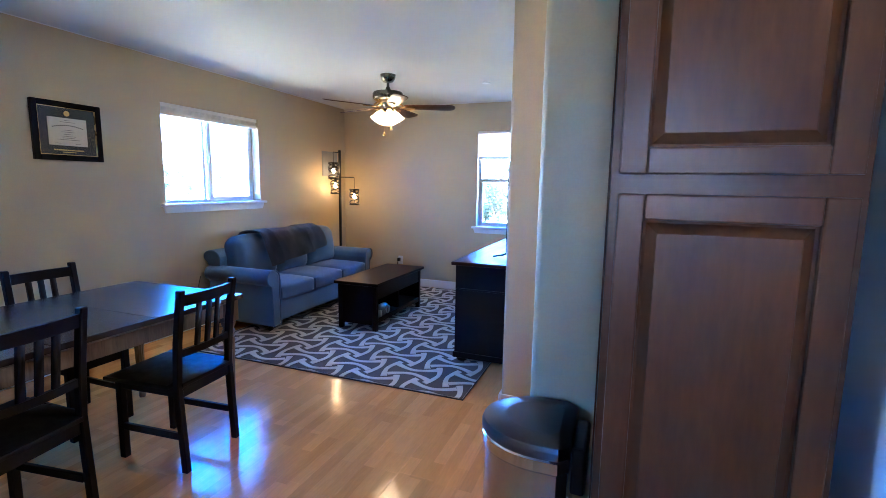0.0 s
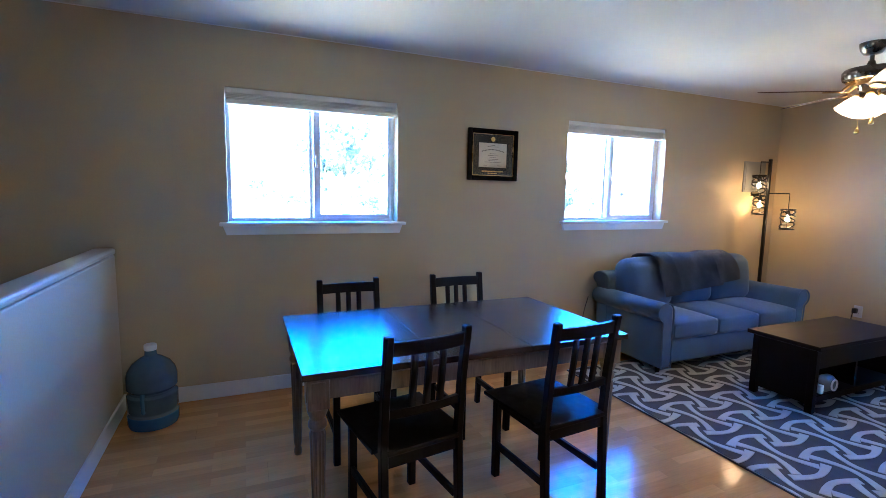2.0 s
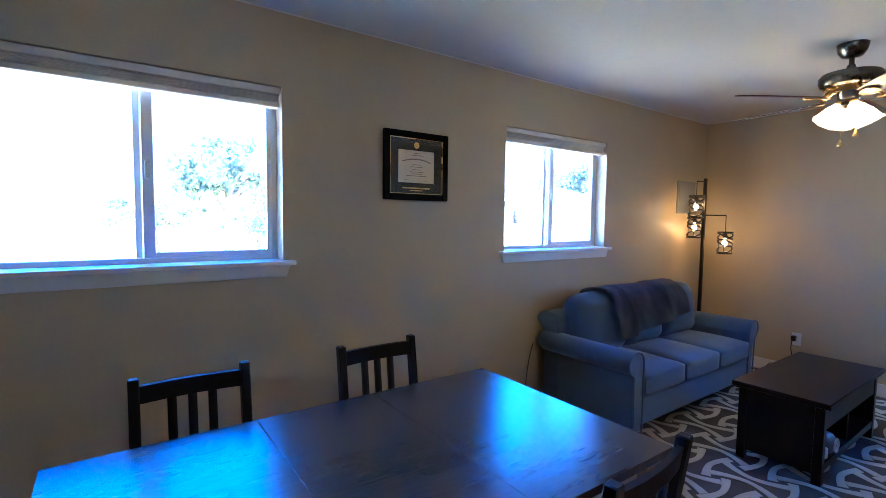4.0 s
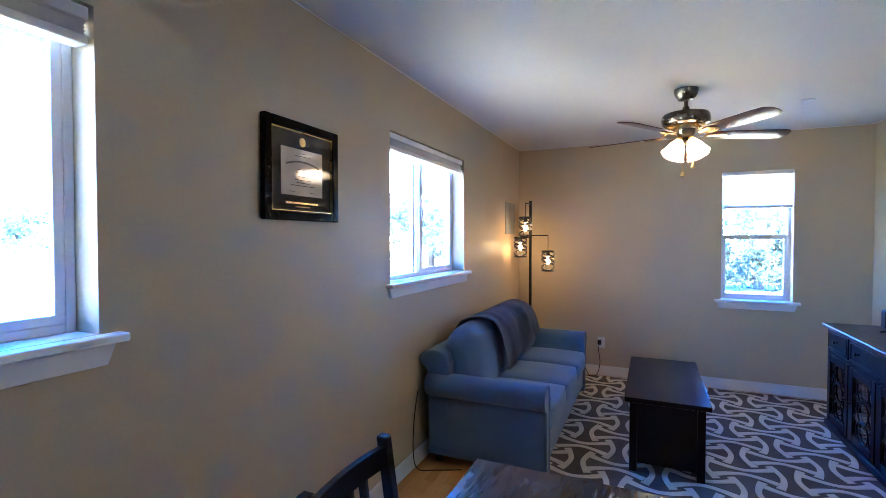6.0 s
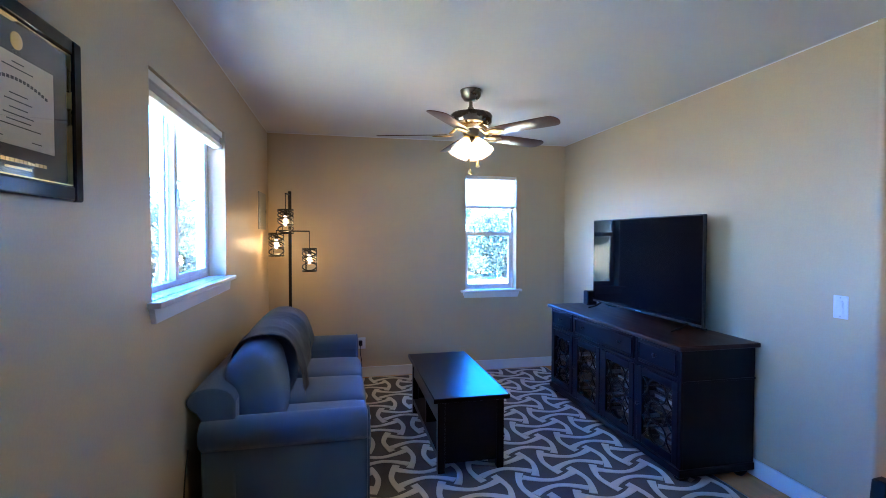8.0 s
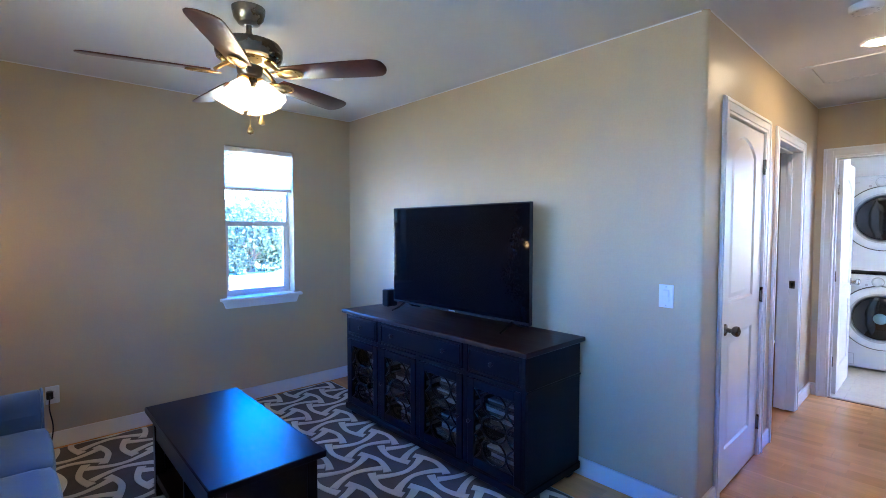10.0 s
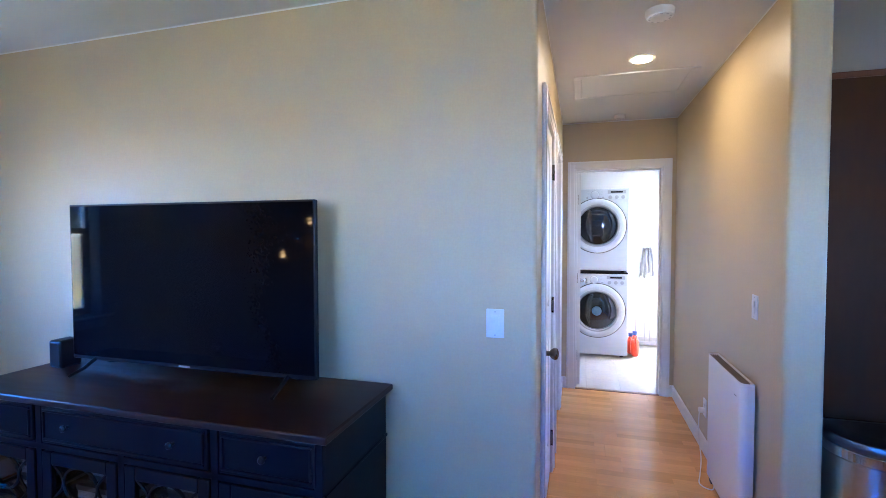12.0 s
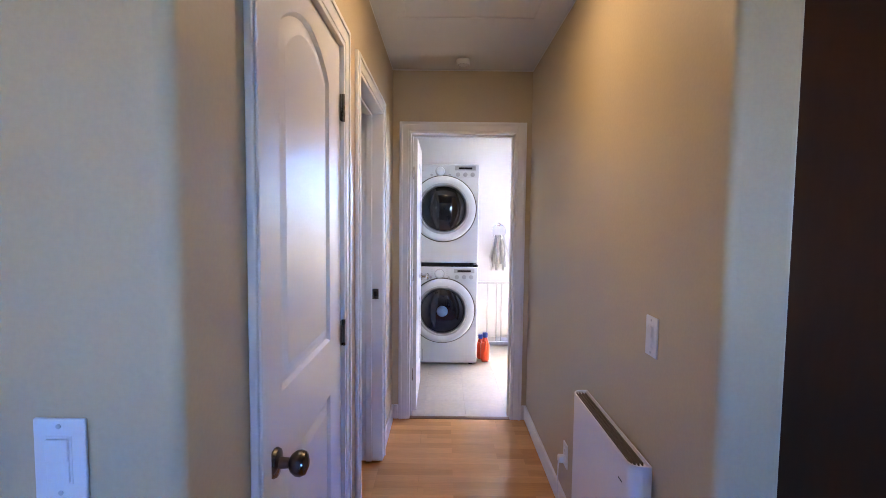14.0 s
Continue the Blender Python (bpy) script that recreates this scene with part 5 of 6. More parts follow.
GRILLE = mat("brown_grille", (0.10, 0.07, 0.045), 0.5, var=0.1)
for k in range(4):
    y = HY0 + 0.012 + k * 0.011
    part("grille_slat", B((HX0 + 0.03, y, HZ - 0.012, HX1 - 0.02, y + 0.004, HZ - 0.003)), GRILLE, heater)
part("label_mark", B((HX0 + 0.06, HY1 - 0.0015, 0.665, HX0 + 0.09, HY1 + 0.0006, 0.669)), BLACKPLASTIC, heater)
for x in (HX0 + 0.08, HX1 - 0.08):
    part("foot", B((x - 0.02, HY0 + 0.005, 0, x + 0.02, HY1 - 0.005, 0.032), r=0.003), BLACKPLASTIC, heater)

# ---- hall ceiling ----
can_light = thing("recessed_light", "round recessed hall light, lit", "ceiling light", Matrix.Translation((4.256, 2.353, CEILING)))
bm = bmesh.new()
lathe(bm, [(0.053, -0.006), (0.072, -0.006), (0.075, -0.002), (0.075, 0.0)], 36)
part("trim_ring", bm, WHITE, can_light)
bm = bmesh.new()
lathe(bm, [(0.048, -0.010), (0.053, -0.0062)], 36)
part("diffuser", bm, glow("hall_diffuser", (1.0, 0.74, 0.46), HALL_GLOW), can_light)
for x, y, r in ((5.62, 2.37, 0.045), (3.65, 2.348, 0.062)):
    s = thing("smoke_detector", "round white smoke detector on the hall ceiling", "smoke detector", Matrix.Translation((x, y, CEILING)))
    bm = bmesh.new()
    lathe(bm, [(r * 0.55, -0.034), (r * 0.9, -0.030), (r, -0.016), (r * 1.02, 0.0)], 28)
    part("body", bm, VINYL, s)
    bm = bmesh.new()
    for k in range(10):
        a = 2 * math.pi * k / 10
        box(bm, -0.004, -0.006, -0.0005, 0.004, 0.006, 0.0008, m=Matrix.Translation((0.72 * r * math.cos(a), 0.72 * r * math.sin(a), -0.0325)) @ Matrix.Rotation(a, 4, 'Z'))
    part("vents", bm, GREYPLASTIC, s)
sp = thing("sprinkler_cover", "small round white sprinkler cover on the ceiling", "sprinkler", Matrix.Translation((2.402, 4.925, CEILING)))
bm = bmesh.new()
lathe(bm, [(0.038, -0.008), (0.042, -0.005), (0.043, 0.0)], 28)
part("cover", bm, VINYL, sp)
hatch = thing("attic_hatch", "white attic access hatch with a moulded frame in the hall ceiling", "hatch", Matrix.Translation((0, 0, CEILING)), kind="structure")
ha, hb, hc, hd = 4.48, 5.02, 1.99, 2.735
part("frame", B((ha, hc, -0.009, ha + 0.05, hd, 0), (hb - 0.05, hc, -0.009, hb, hd, 0), (ha + 0.05, hc, -0.009, hb - 0.05, hc + 0.05, 0), (ha + 0.05, hd - 0.05, -0.009, hb - 0.05, hd, 0), r=0.005), CEIL, hatch)
part("lid", B((ha + 0.052, hc + 0.052, -0.004, hb - 0.052, hd - 0.052, 0)), CEIL, hatch)

# ---- water bottle ----
bottle = thing("water_bottle", "blue translucent five-gallon water bottle on the floor", "water bottle", Matrix.Translation((0.27, -0.08, 0)))
bm = bmesh.new()
lathe(bm, [(0.095, 0.0), (0.128, 0.008), (0.135, 0.03), (0.135, 0.085), (0.129, 0.095), (0.129, 0.105), (0.135, 0.115), (0.135, 0.20), (0.121, 0.213), (0.119, 0.226), (0.134, 0.243), (0.135, 0.31), (0.126, 0.345), (0.100, 0.385), (0.060, 0.415), (0.033, 0.43), (0.030, 0.465)], 40)
part("body", bm, mat("blue_bottle_plastic", (0.075, 0.135, 0.175), 0.18, var=0.12, scale=7, fine=20, bump=0.02), bottle)
bm = bmesh.new()
lathe(bm, [(0.096, 0.001), (0.129, 0.0085), (0.1365, 0.03), (0.1365, 0.082), (0.1350, 0.084)], 40)
part("water", bm, mat("blue_water_in_bottle", (0.030, 0.130, 0.270), 0.14, var=0.10, scale=5, fine=15, bump=0.0), bottle, "blue water left in the bottom")
bm = bmesh.new()
lathe(bm, [(0.033, 0.462), (0.034, 0.468), (0.034, 0.492), (0.030, 0.497)], 24)
part("cap", bm, VINYL, bottle, "white plastic cap")
bm = bmesh.new()
tube(bm, [(0.128, -0.03, 0.235), (0.148, -0.03, 0.21), (0.148, -0.03, 0.15), (0.130, -0.03, 0.125)], 0.011, 8)
part("handle", bm, mat("blue_handle_plastic", (0.05, 0.14, 0.23), 0.25), bottle)

# ---- kitchen: tall cabinet, bin, fridge, range run ----
tall = thing("pantry_cabinet", "tall dark cherry pantry cabinet with raised-panel doors", "cabinet")
KX0, KX1, KY0, KY1, KZ = 3.772, 4.205, 1.125, PART_S - 0.003, 2.15
part("body", B((KX0, KY0, 0.10, KX1, KY1, KZ), (KX0 + 0.01, KY0 + 0.06, 0.0, KX1 - 0.01, KY1, 0.10), r=0.002), CHERRY, tall)
part("side_panel", B((KX0 - 0.0045, KY0 + 0.004, 0.0, KX0 - 0.0005, KY1, KZ - 0.022), r=0.001), CHERRYSIDE, tall, "smooth side, darker than the doors")
part("crown", B((KX0 - 0.006, KY0 - 0.008, KZ - 0.02, KX1 + 0.006, KY1, KZ + 0.008), r=0.004), CHERRY, tall)


def raised_door(parent, x0, x1, z0, z1, y, material, knob_x=None, knob_z=None):
    """A raised-panel cabinet door facing -y, its back on y."""
    bm = bmesh.new()
    w, f = 0.052, 0.020
    box(bm, x0, y - f, z0, x0 + w, y - 0.001, z1, r=0.004)
    box(bm, x1 - w, y - f, z0, x1, y - 0.001, z1, r=0.004)
    box(bm, x0 + w, y - f, z0, x1 - w, y - 0.001, z0 + w, r=0.004)
    box(bm, x0 + w, y - f, z1 - w, x1 - w, y - 0.001, z1, r=0.004)
    d = part("door", bm, material, parent)
    t = bmesh.new()
    rings = []
    for ins, dy in ((0.0, -0.004), (0.006, -0.003), (0.009, -0.005), (0.024, -0.016), (0.026, -0.0195), (0.029, -0.020)):
        rings.append([t.verts.new((px, y + dy, pz)) for px, pz in ((x0 + w + ins, z0 + w + ins), (x1 - w - ins, z0 + w + ins), (x1 - w - ins, z1 - w - ins), (x0 + w + ins, z1 - w - ins))])
    for a, b in zip(rings, rings[1:]):
        for k in range(4):
            t.faces.new((a[k], a[(k + 1) % 4], b[(k + 1) % 4], b[k]))
    t.faces.new(rings[-1])
    bm = bmesh.new()
    part("raised_panel", merge(bm, t), material, d)
    if knob_x is not None:
        bm = bmesh.new()
        lathe(bm, [(0.006, 0), (0.006, 0.012), (0.014, 0.02), (0.015, 0.026), (0.008, 0.031)], 14, Matrix.Translation((knob_x, y - f, knob_z)) @ Matrix.Rotation(radians(90), 4, 'X'))
        part("knob", bm, BRONZE, d)
    return d


raised_door(tall, KX0 + 0.016, KX1 - 0.016, 0.125, 1.392, KY0, CHERRY)
raised_door(tall, KX0 + 0.016, KX1 - 0.016, 1.432, KZ - 0.03, KY0, CHERRY)

bin_ = thing("trash_can", "brushed steel step trash can with a dark lid beside the pantry", "trash can", Matrix.Translation((3.60, 1.545, 0)) @ Matrix.Diagonal((1, 1, 0.955, 1)))


def dshape(a, b, xr, n=20, s=1.0):
    pts = []
    for k in range(n + 1):
        t_ = math.pi / 2 + math.pi * k / n
        pts.append((s * (a * math.cos(t_)), s * b * math.sin(t_)))
    pts += [(s * (xr - 0.03), -s * b), (s * xr, -s * (b - 0.03)), (s * xr, s * (b - 0.03)), (s * (xr - 0.03), s * b)]
    return pts


def dloft(bm, levels):
    t = bmesh.new()
    rings = [[t.verts.new((x, y, z)) for x, y in dshape(0.20, 0.17, 0.10, s=s)] for s, z in levels]
    m_ = len(rings[0])
    for a, b in zip(rings, rings[1:]):
        for k in range(m_):
            t.faces.new((a[k], a[(k + 1) % m_], b[(k + 1) % m_], b[k]))
    t.faces.new(rings[0][::-1])
    t.faces.new(rings[-1])
    bmesh.ops.recalc_face_normals(t, faces=t.faces)
    return merge(bm, t)


part("body", dloft(bmesh.new(), [(0.94, 0.03), (0.95, 0.04), (0.95, 0.60)]), STEEL, bin_)
part("base_ring", dloft(bmesh.new(), [(0.98, 0.0), (0.98, 0.035), (0.95, 0.04)]), BLACKPLASTIC, bin_)
part("rim", dloft(bmesh.new(), [(0.95, 0.59), (0.995, 0.60), (0.995, 0.635), (0.97, 0.64)]), CHROME, bin_, "chrome rim under the lid")
part("lid", dloft(bmesh.new(), [(0.98, 0.642), (1.0, 0.648), (1.0, 0.668), (0.97, 0.682), (0.90, 0.689), (0.6, 0.694)]), DARKSTEEL, bin_, "dark brushed lid")
part("hinge_box", B((0.10, -0.10, 0.50, 0.145, 0.10, 0.66), r=0.01), BLACKPLASTIC, bin_)
part("pedal", B((-0.235, -0.06, 0.012, -0.17, 0.06, 0.024), r=0.004), BLACKPLASTIC, bin_)

fridge = thing("refrigerator", "white refrigerator standing beside the pantry cabinet", "refrigerator")
part("body", B((4.26, 1.02, 0.03, 5.02, PART_S - 0.02, 1.74), r=0.01), APPLIANCE, fridge)
part("lower_door", B((4.262, 0.955, 0.06, 5.018, 1.018, 1.16), r=0.012, seg=3), APPLIANCE, fridge)
part("upper_door", B((4.262, 0.955, 1.17, 5.018, 1.018, 1.735), r=0.012, seg=3), APPLIANCE, fridge)
for z0, z1 in ((0.7, 1.12), (1.21, 1.5)):
    part("handle", B((4.95, 0.915, z0, 4.975, 0.935, z1), (4.952, 0.93, z0 + 0.01, 4.973, 0.957, z0 + 0.04), (4.952, 0.93, z1 - 0.04, 4.973, 0.957, z1 - 0.01), r=0.006), APPLIANCE, fridge)
part("foot_grille", B((4.28, 1.0, 0.0, 5.0, 1.6, 0.035)), BLACKPLASTIC, fridge)


def base_cabinet(y0, y1):
    cbt = thing("base_cabinet", "dark cherry base cabinet under a pale counter", "cabinet", group="kitchen base cabinets")
    part("body", B((5.55, y0, 0.10, 6.117, y1, 0.88), (5.61, y0, 0.0, 6.117, y1, 0.10)), CHERRY, cbt)
    mm = Matrix(((0, 1, 0, 5.55), (-1, 0, 0, 0), (0, 0, 1, 0), (0, 0, 0, 1)))
    hold = bmesh.new()
    d = raised_door(cbt, -y1 + 0.012, -y0 - 0.012, 0.13, 0.68, 0.0, CHERRY)
    e = part("drawer", B((-y1 + 0.012, -0.02, 0.70, -y0 - 0.012, -0.001, 0.86), r=0.004), CHERRY, cbt)
    hold.free()
    for o in (d, e):
        o.matrix_basis = mm
    return cbt


base_cabinet(-0.72, -0.272)
base_cabinet(-1.20, -0.724)
base_cabinet(0.502, 1.04)
COUNTER = mat("pale_counter_laminate", (0.55, 0.50, 0.43), 0.35, var=0.12, scale=30, fine=150, bump=0.02)
counter = thing("countertop", "pale speckled kitchen countertop with a backsplash lip", "countertop")
part("slab", B((5.52, -1.22, 0.882, 6.117, -0.272, 0.922), r=0.006), COUNTER, counter)
part("slab", B((5.52, 0.502, 0.882, 6.117, 1.06, 0.922), r=0.006), COUNTER, counter)
part("lip", B((6.09, -1.22, 0.923, 6.117, -0.272, 1.02), r=0.004), COUNTER, counter)
rng_ = thing("range", "white freestanding gas range", "range")
part("body", B((5.54, -0.262, 0.0, 6.11, 0.492, 0.90), r=0.006), APPLIANCE, rng_)
part("oven_door", B((5.50, -0.255, 0.26, 5.54, 0.485, 0.74), r=0.008), APPLIANCE, rng_)
part("oven_window", B((5.4975, -0.06, 0.38, 5.50, 0.30, 0.60)), DARKGLASS, rng_)
part("drawer", B((5.505, -0.255, 0.06, 5.54, 0.485, 0.245), r=0.008), APPLIANCE, rng_)
part("control_panel", B((5.505, -0.258, 0.76, 5.54, 0.488, 0.90), r=0.01), APPLIANCE, rng_)
bm = bmesh.new()
tube(bm, [(5.50, -0.20, 0.70), (5.465, -0.19, 0.705), (5.465, 0.42, 0.705), (5.50, 0.43, 0.70)], 0.011, 8)
part("handle", bm, APPLIANCE, rng_)
part("back_guard", B((6.04, -0.255, 0.90, 6.11, 0.485, 1.10), r=0.01), APPLIANCE, rng_)
part("cooktop", B((5.53, -0.262, 0.90, 6.04, 0.492, 0.922), r=0.006), APPLIANCE, rng_)
for y in (-0.08, 0.30):
    bm = bmesh.new()
    for k in range(4):
        tube(bm, [(5.58 + 0.14 * k, y - 0.14, 0.922), (5.58 + 0.14 * k, y - 0.13, 0.95), (5.58 + 0.14 * k, y + 0.13, 0.95), (5.58 + 0.14 * k, y + 0.14, 0.922)], 0.006, 6)
    tube(bm, [(5.57, y, 0.95), (6.02, y, 0.95)], 0.006, 6)
    part("grate", bm, BLACKMETAL, rng_)
for k in range(4):
    bm = bmesh.new()
    lathe(bm, [(0.02, 0), (0.019, 0.02), (0.012, 0.026)], 14, Matrix.Translation((5.505, -0.16 + 0.18 * k, 0.83)) @ Matrix.Rotation(radians(-90), 4, 'Y'))
    part("knob", bm, APPLIANCE, rng_)


def wall_cabinet(y0, y1, z0):
    cb = thing("wall_cabinet", "dark cherry wall cabinet with a raised-panel door", "cabinet", group="kitchen wall cabinets")
    part("body", B((5.80, y0, z0, 6.117, y1, 2.10)), CHERRY, cb)
    d = raised_door(cb, -y1 + 0.012, -y0 - 0.012, z0 + 0.012, 2.088, 0.0, CHERRY)
    d.matrix_basis = Matrix(((0, 1, 0, 5.80), (-1, 0, 0, 0), (0, 0, 1, 0), (0, 0, 0, 1)))


wall_cabinet(-0.95, -0.475, 1.37)
wall_cabinet(-0.472, -0.27, 1.37)
wall_cabinet(-0.267, 0.497, 1.70)
wall_cabinet(0.50, 1.0, 1.37)
hood = thing("range_hood", "slim white range hood under the wall cabinets", "range hood")
part("body", B((5.62, -0.262, 1.58, 6.117, 0.492, 1.695), r=0.01), APPLIANCE, hood)
part("switch_bar", B((5.616, 0.0, 1.61, 5.62, 0.2, 1.64)), GREYPLASTIC, hood)
tube_light = thing("kitchen_light", "long lit fluorescent fixture on the kitchen ceiling", "ceiling light")
part("diffuser", B((4.45, 0.15, CEILING - 0.085, 5.35, 0.36, CEILING - 0.012), r=0.02, seg=3), glow("fluorescent_diffuser", (1.0, 0.95, 0.86), KITCHEN_GLOW), tube_light)
part("housing", B((4.44, 0.14, CEILING - 0.012, 5.36, 0.37, CEILING - 0.001)), WHITE, tube_light)
part("end_cap", B((4.43, 0.145, CEILING - 0.088, 4.45, 0.365, CEILING - 0.012), r=0.004), WHITE, tube_light)
part("end_cap", B((5.35, 0.145, CEILING - 0.088, 5.37, 0.365, CEILING - 0.012), r=0.004), WHITE, tube_light)

# ---- laundry ----
laundry_floor = thing("floor_laundry", "pale stone-look vinyl tile floor of the laundry room", "floor", kind="structure")
tile_me = None
for i in range(7):
    for j in range(9):
        x, y = HALL_END + 0.035 + 0.305 * i, LY0 + 0.305 * j - 0.12
        if y + 0.305 > HALL_N + 0.1 or x > LX:
            continue
        if tile_me is None:
            o = part("tile", B((0.0002, 0.0002, -0.012, 0.3048, 0.3048, 0.0), r=0.0006, seg=1), TILE, laundry_floor)
            tile_me = o.data
        else:
            o = new("tile", tile_me)
            o.parent = laundry_floor
        o.location = (x, y, 0)


def front_loader(z, name, label, washer):
    a = thing(name, label, "washing machine" if washer else "dryer", Matrix.Translation((7.07, 2.147, z)))
    # x 0 is the front; y 0..0.69
    W_, D_, H_ = 0.69, 0.70, 0.975
    part("cabinet", B((0, 0, 0.02, D_, W_, H_), r=0.012, seg=3), APPLIANCE, a)
    yc, zc = W_ / 2, 0.545
    face = Matrix.Translation((0, yc, zc)) @ Matrix.Rotation(radians(-90), 4, 'Y')
    bm = bmesh.new()
    lathe(bm, [(0.322, -0.002), (0.324, 0.006), (0.312, 0.010)], 56, face)
    part("door_gap", bm, DARKSTEEL, a)
    bm = bmesh.new()
    lathe(bm, [(0.314, 0.004), (0.314, 0.022), (0.302, 0.034), (0.270, 0.040), (0.236, 0.036), (0.226, 0.020)], 56, face)
    d = part("door_ring", bm, APPLIANCE, a)
    bm = bmesh.new()
    lathe(bm, [(0.240, 0.030), (0.247, 0.041), (0.230, 0.043), (0.224, 0.030)], 56, face)
    part("chrome_ring", bm, GREYPLASTIC, d, "silver ring round the door glass")
    bm = bmesh.new()
    lathe(bm, [(0.226, 0.022), (0.205, 0.036), (0.13, 0.048), (0.05, 0.053), (0.0, 0.054)], 56, face)
    part("door_glass", bm, DARKGLASS, d)
    if washer:
        bm = bmesh.new()
        for k in range(3):
            an = radians(90 + 120 * k)
            box(bm, -0.020, 0.05, 0.0, 0.020, 0.165, 0.008, m=face @ Matrix.Translation((0, 0, 0.050)) @ Matrix.Rotation(an, 4, 'Z') @ Matrix.Rotation(radians(-9), 4, 'X'), r=0.003)
        part("drum_fins", bm, mat("drum_steel", (0.22, 0.23, 0.24), 0.4, metal=0.4), d)
        bm = bmesh.new()
        lathe(bm, [(0.056, 0.050), (0.050, 0.058), (0.02, 0.061)], 24, face)
        part("drum_hub", bm, mat("blue_hub_plastic", (0.16, 0.28, 0.42), 0.3), d)
    part("control_strip", B((-0.006, 0.004, 0.845, 0.0, W_ - 0.004, H_ - 0.006), r=0.003), APPLIANCE, a)
    bm = bmesh.new()
    lathe(bm, [(0.045, 0.0), (0.044, 0.016), (0.036, 0.024), (0.0, 0.025)], 28, Matrix.Translation((-0.006, 0.375, 0.905)) @ Matrix.Rotation(radians(-90), 4, 'Y'))
    part("dial", bm, APPLIANCE, a)
    bm = bmesh.new()
    lathe(bm, [(0.050, 0.0), (0.049, 0.003)], 28, Matrix.Translation((-0.006, 0.375, 0.905)) @ Matrix.Rotation(radians(-90), 4, 'Y'))
    part("dial_ring", bm, GREYPLASTIC, a)
    part("display", B((-0.0085, 0.035, 0.915, -0.006, 0.235, 0.955), r=0.001), GREYPLASTIC, a)
    part("display_glass", B((-0.0095, 0.07, 0.925, -0.0085, 0.20, 0.943)), BLACKPLASTIC, a)
    for y in (0.065, 0.135, 0.205):
        bm = bmesh.new()
        lathe(bm, [(0.022, 0.0), (0.021, 0.004), (0.012, 0.005)], 18, Matrix.Translation((-0.006, y, 0.875)) @ Matrix.Rotation(radians(-90), 4, 'Y'))
        part("button", bm, GREYPLASTIC, a)
    for y in (0.285, 0.46):
        bm = bmesh.new()
        lathe(bm, [(0.013, 0.0), (0.012, 0.004)], 14, Matrix.Translation((-0.006, y, 0.870)) @ Matrix.Rotation(radians(-90), 4, 'Y'))
        part("button", bm, GREYPLASTIC, a)
    part("printed_marks", B(*[(-0.0065, 0.29 + 0.025 * 0, 0.89 + 0.018 * k, -0.006, 0.312, 0.892 + 0.018 * k) for k in range(4)], *[(-0.0065, 0.44, 0.89 + 0.018 * k, -0.006, 0.462, 0.892 + 0.018 * k) for k in range(4)], (-0.0065, 0.54, 0.905, -0.006, 0.60, 0.911)), GREYPLASTIC, a)
    if washer:
        part("drain_flap", B((-0.003, 0.54, 0.05, 0.0, 0.66, 0.155), r=0.002), APPLIANCE, a)
        part("flap_gap", B((-0.0012, 0.534, 0.044, 0.0004, 0.666, 0.161)), GREYPLASTIC, a)
        part("detergent_handle", B((-0.011, 0.52, 0.872, -0.006, 0.66, 0.898), r=0.003), GREYPLASTIC, a)
    for x in (0.06, 0.62):
        for y in (0.06, 0.62):
            bm = bmesh.new()
            lathe(bm, [(0.022, 0.0), (0.022, 0.022)], 12, Matrix.Translation((x, y, 0)))
            part("foot", bm, BLACKPLASTIC, a)
    return a


front_loader(0.0, "washing_machine", "white front-loading washer standing under the dryer", True)
front_loader(0.993, "dryer", "white front-loading dryer stacked on the washer", False)
kit = thing("stacking_kit", "dark gap strip of the stacking kit between washer and dryer", "stacking kit")
part("strip", B((7.075, 2.15, 0.975, 7.76, 2.834, 0.9935)), BLACKPLASTIC, kit)

ORANGE = mat("orange_detergent_plastic", (0.85, 0.075, 0.02), 0.35, var=0.05, bump=0.0)
BLUECAP = mat("blue_cap_plastic", (0.03, 0.06, 0.30), 0.35, var=0.05, bump=0.0)
for x, y, s in ((7.20, 2.055, 1.0), (7.30, 2.09, 0.85)):
    jug = thing("detergent_bottle", "orange detergent bottle with a blue cap on the laundry floor", "detergent bottle", Matrix.Translation((x, y, 0)))
    t = bmesh.new()
    cushion(t, -0.055, -0.042, 0.0, 0.055, 0.042, 0.21 * s, r=0.03, puff=(0.005, 0.005, 0), cuts=5)
    lathe(t, [(0.034, 0.20 * s), (0.022, 0.245 * s), (0.022, 0.255 * s)], 18)
    part("body", t, ORANGE, jug)
    t = bmesh.new()
    lathe(t, [(0.026, 0.25 * s), (0.027, 0.29 * s), (0.024, 0.296 * s)], 18)
    part("cap", t, BLUECAP, jug, "blue screw cap")
    t = bmesh.new()
    tube(t, [(-0.02, 0.0, 0.235 * s), (-0.06, 0.0, 0.22 * s), (-0.062, 0.0, 0.14 * s), (-0.05, 0.0, 0.11 * s)], 0.010, 8)
    part("handle", t, ORANGE, jug)

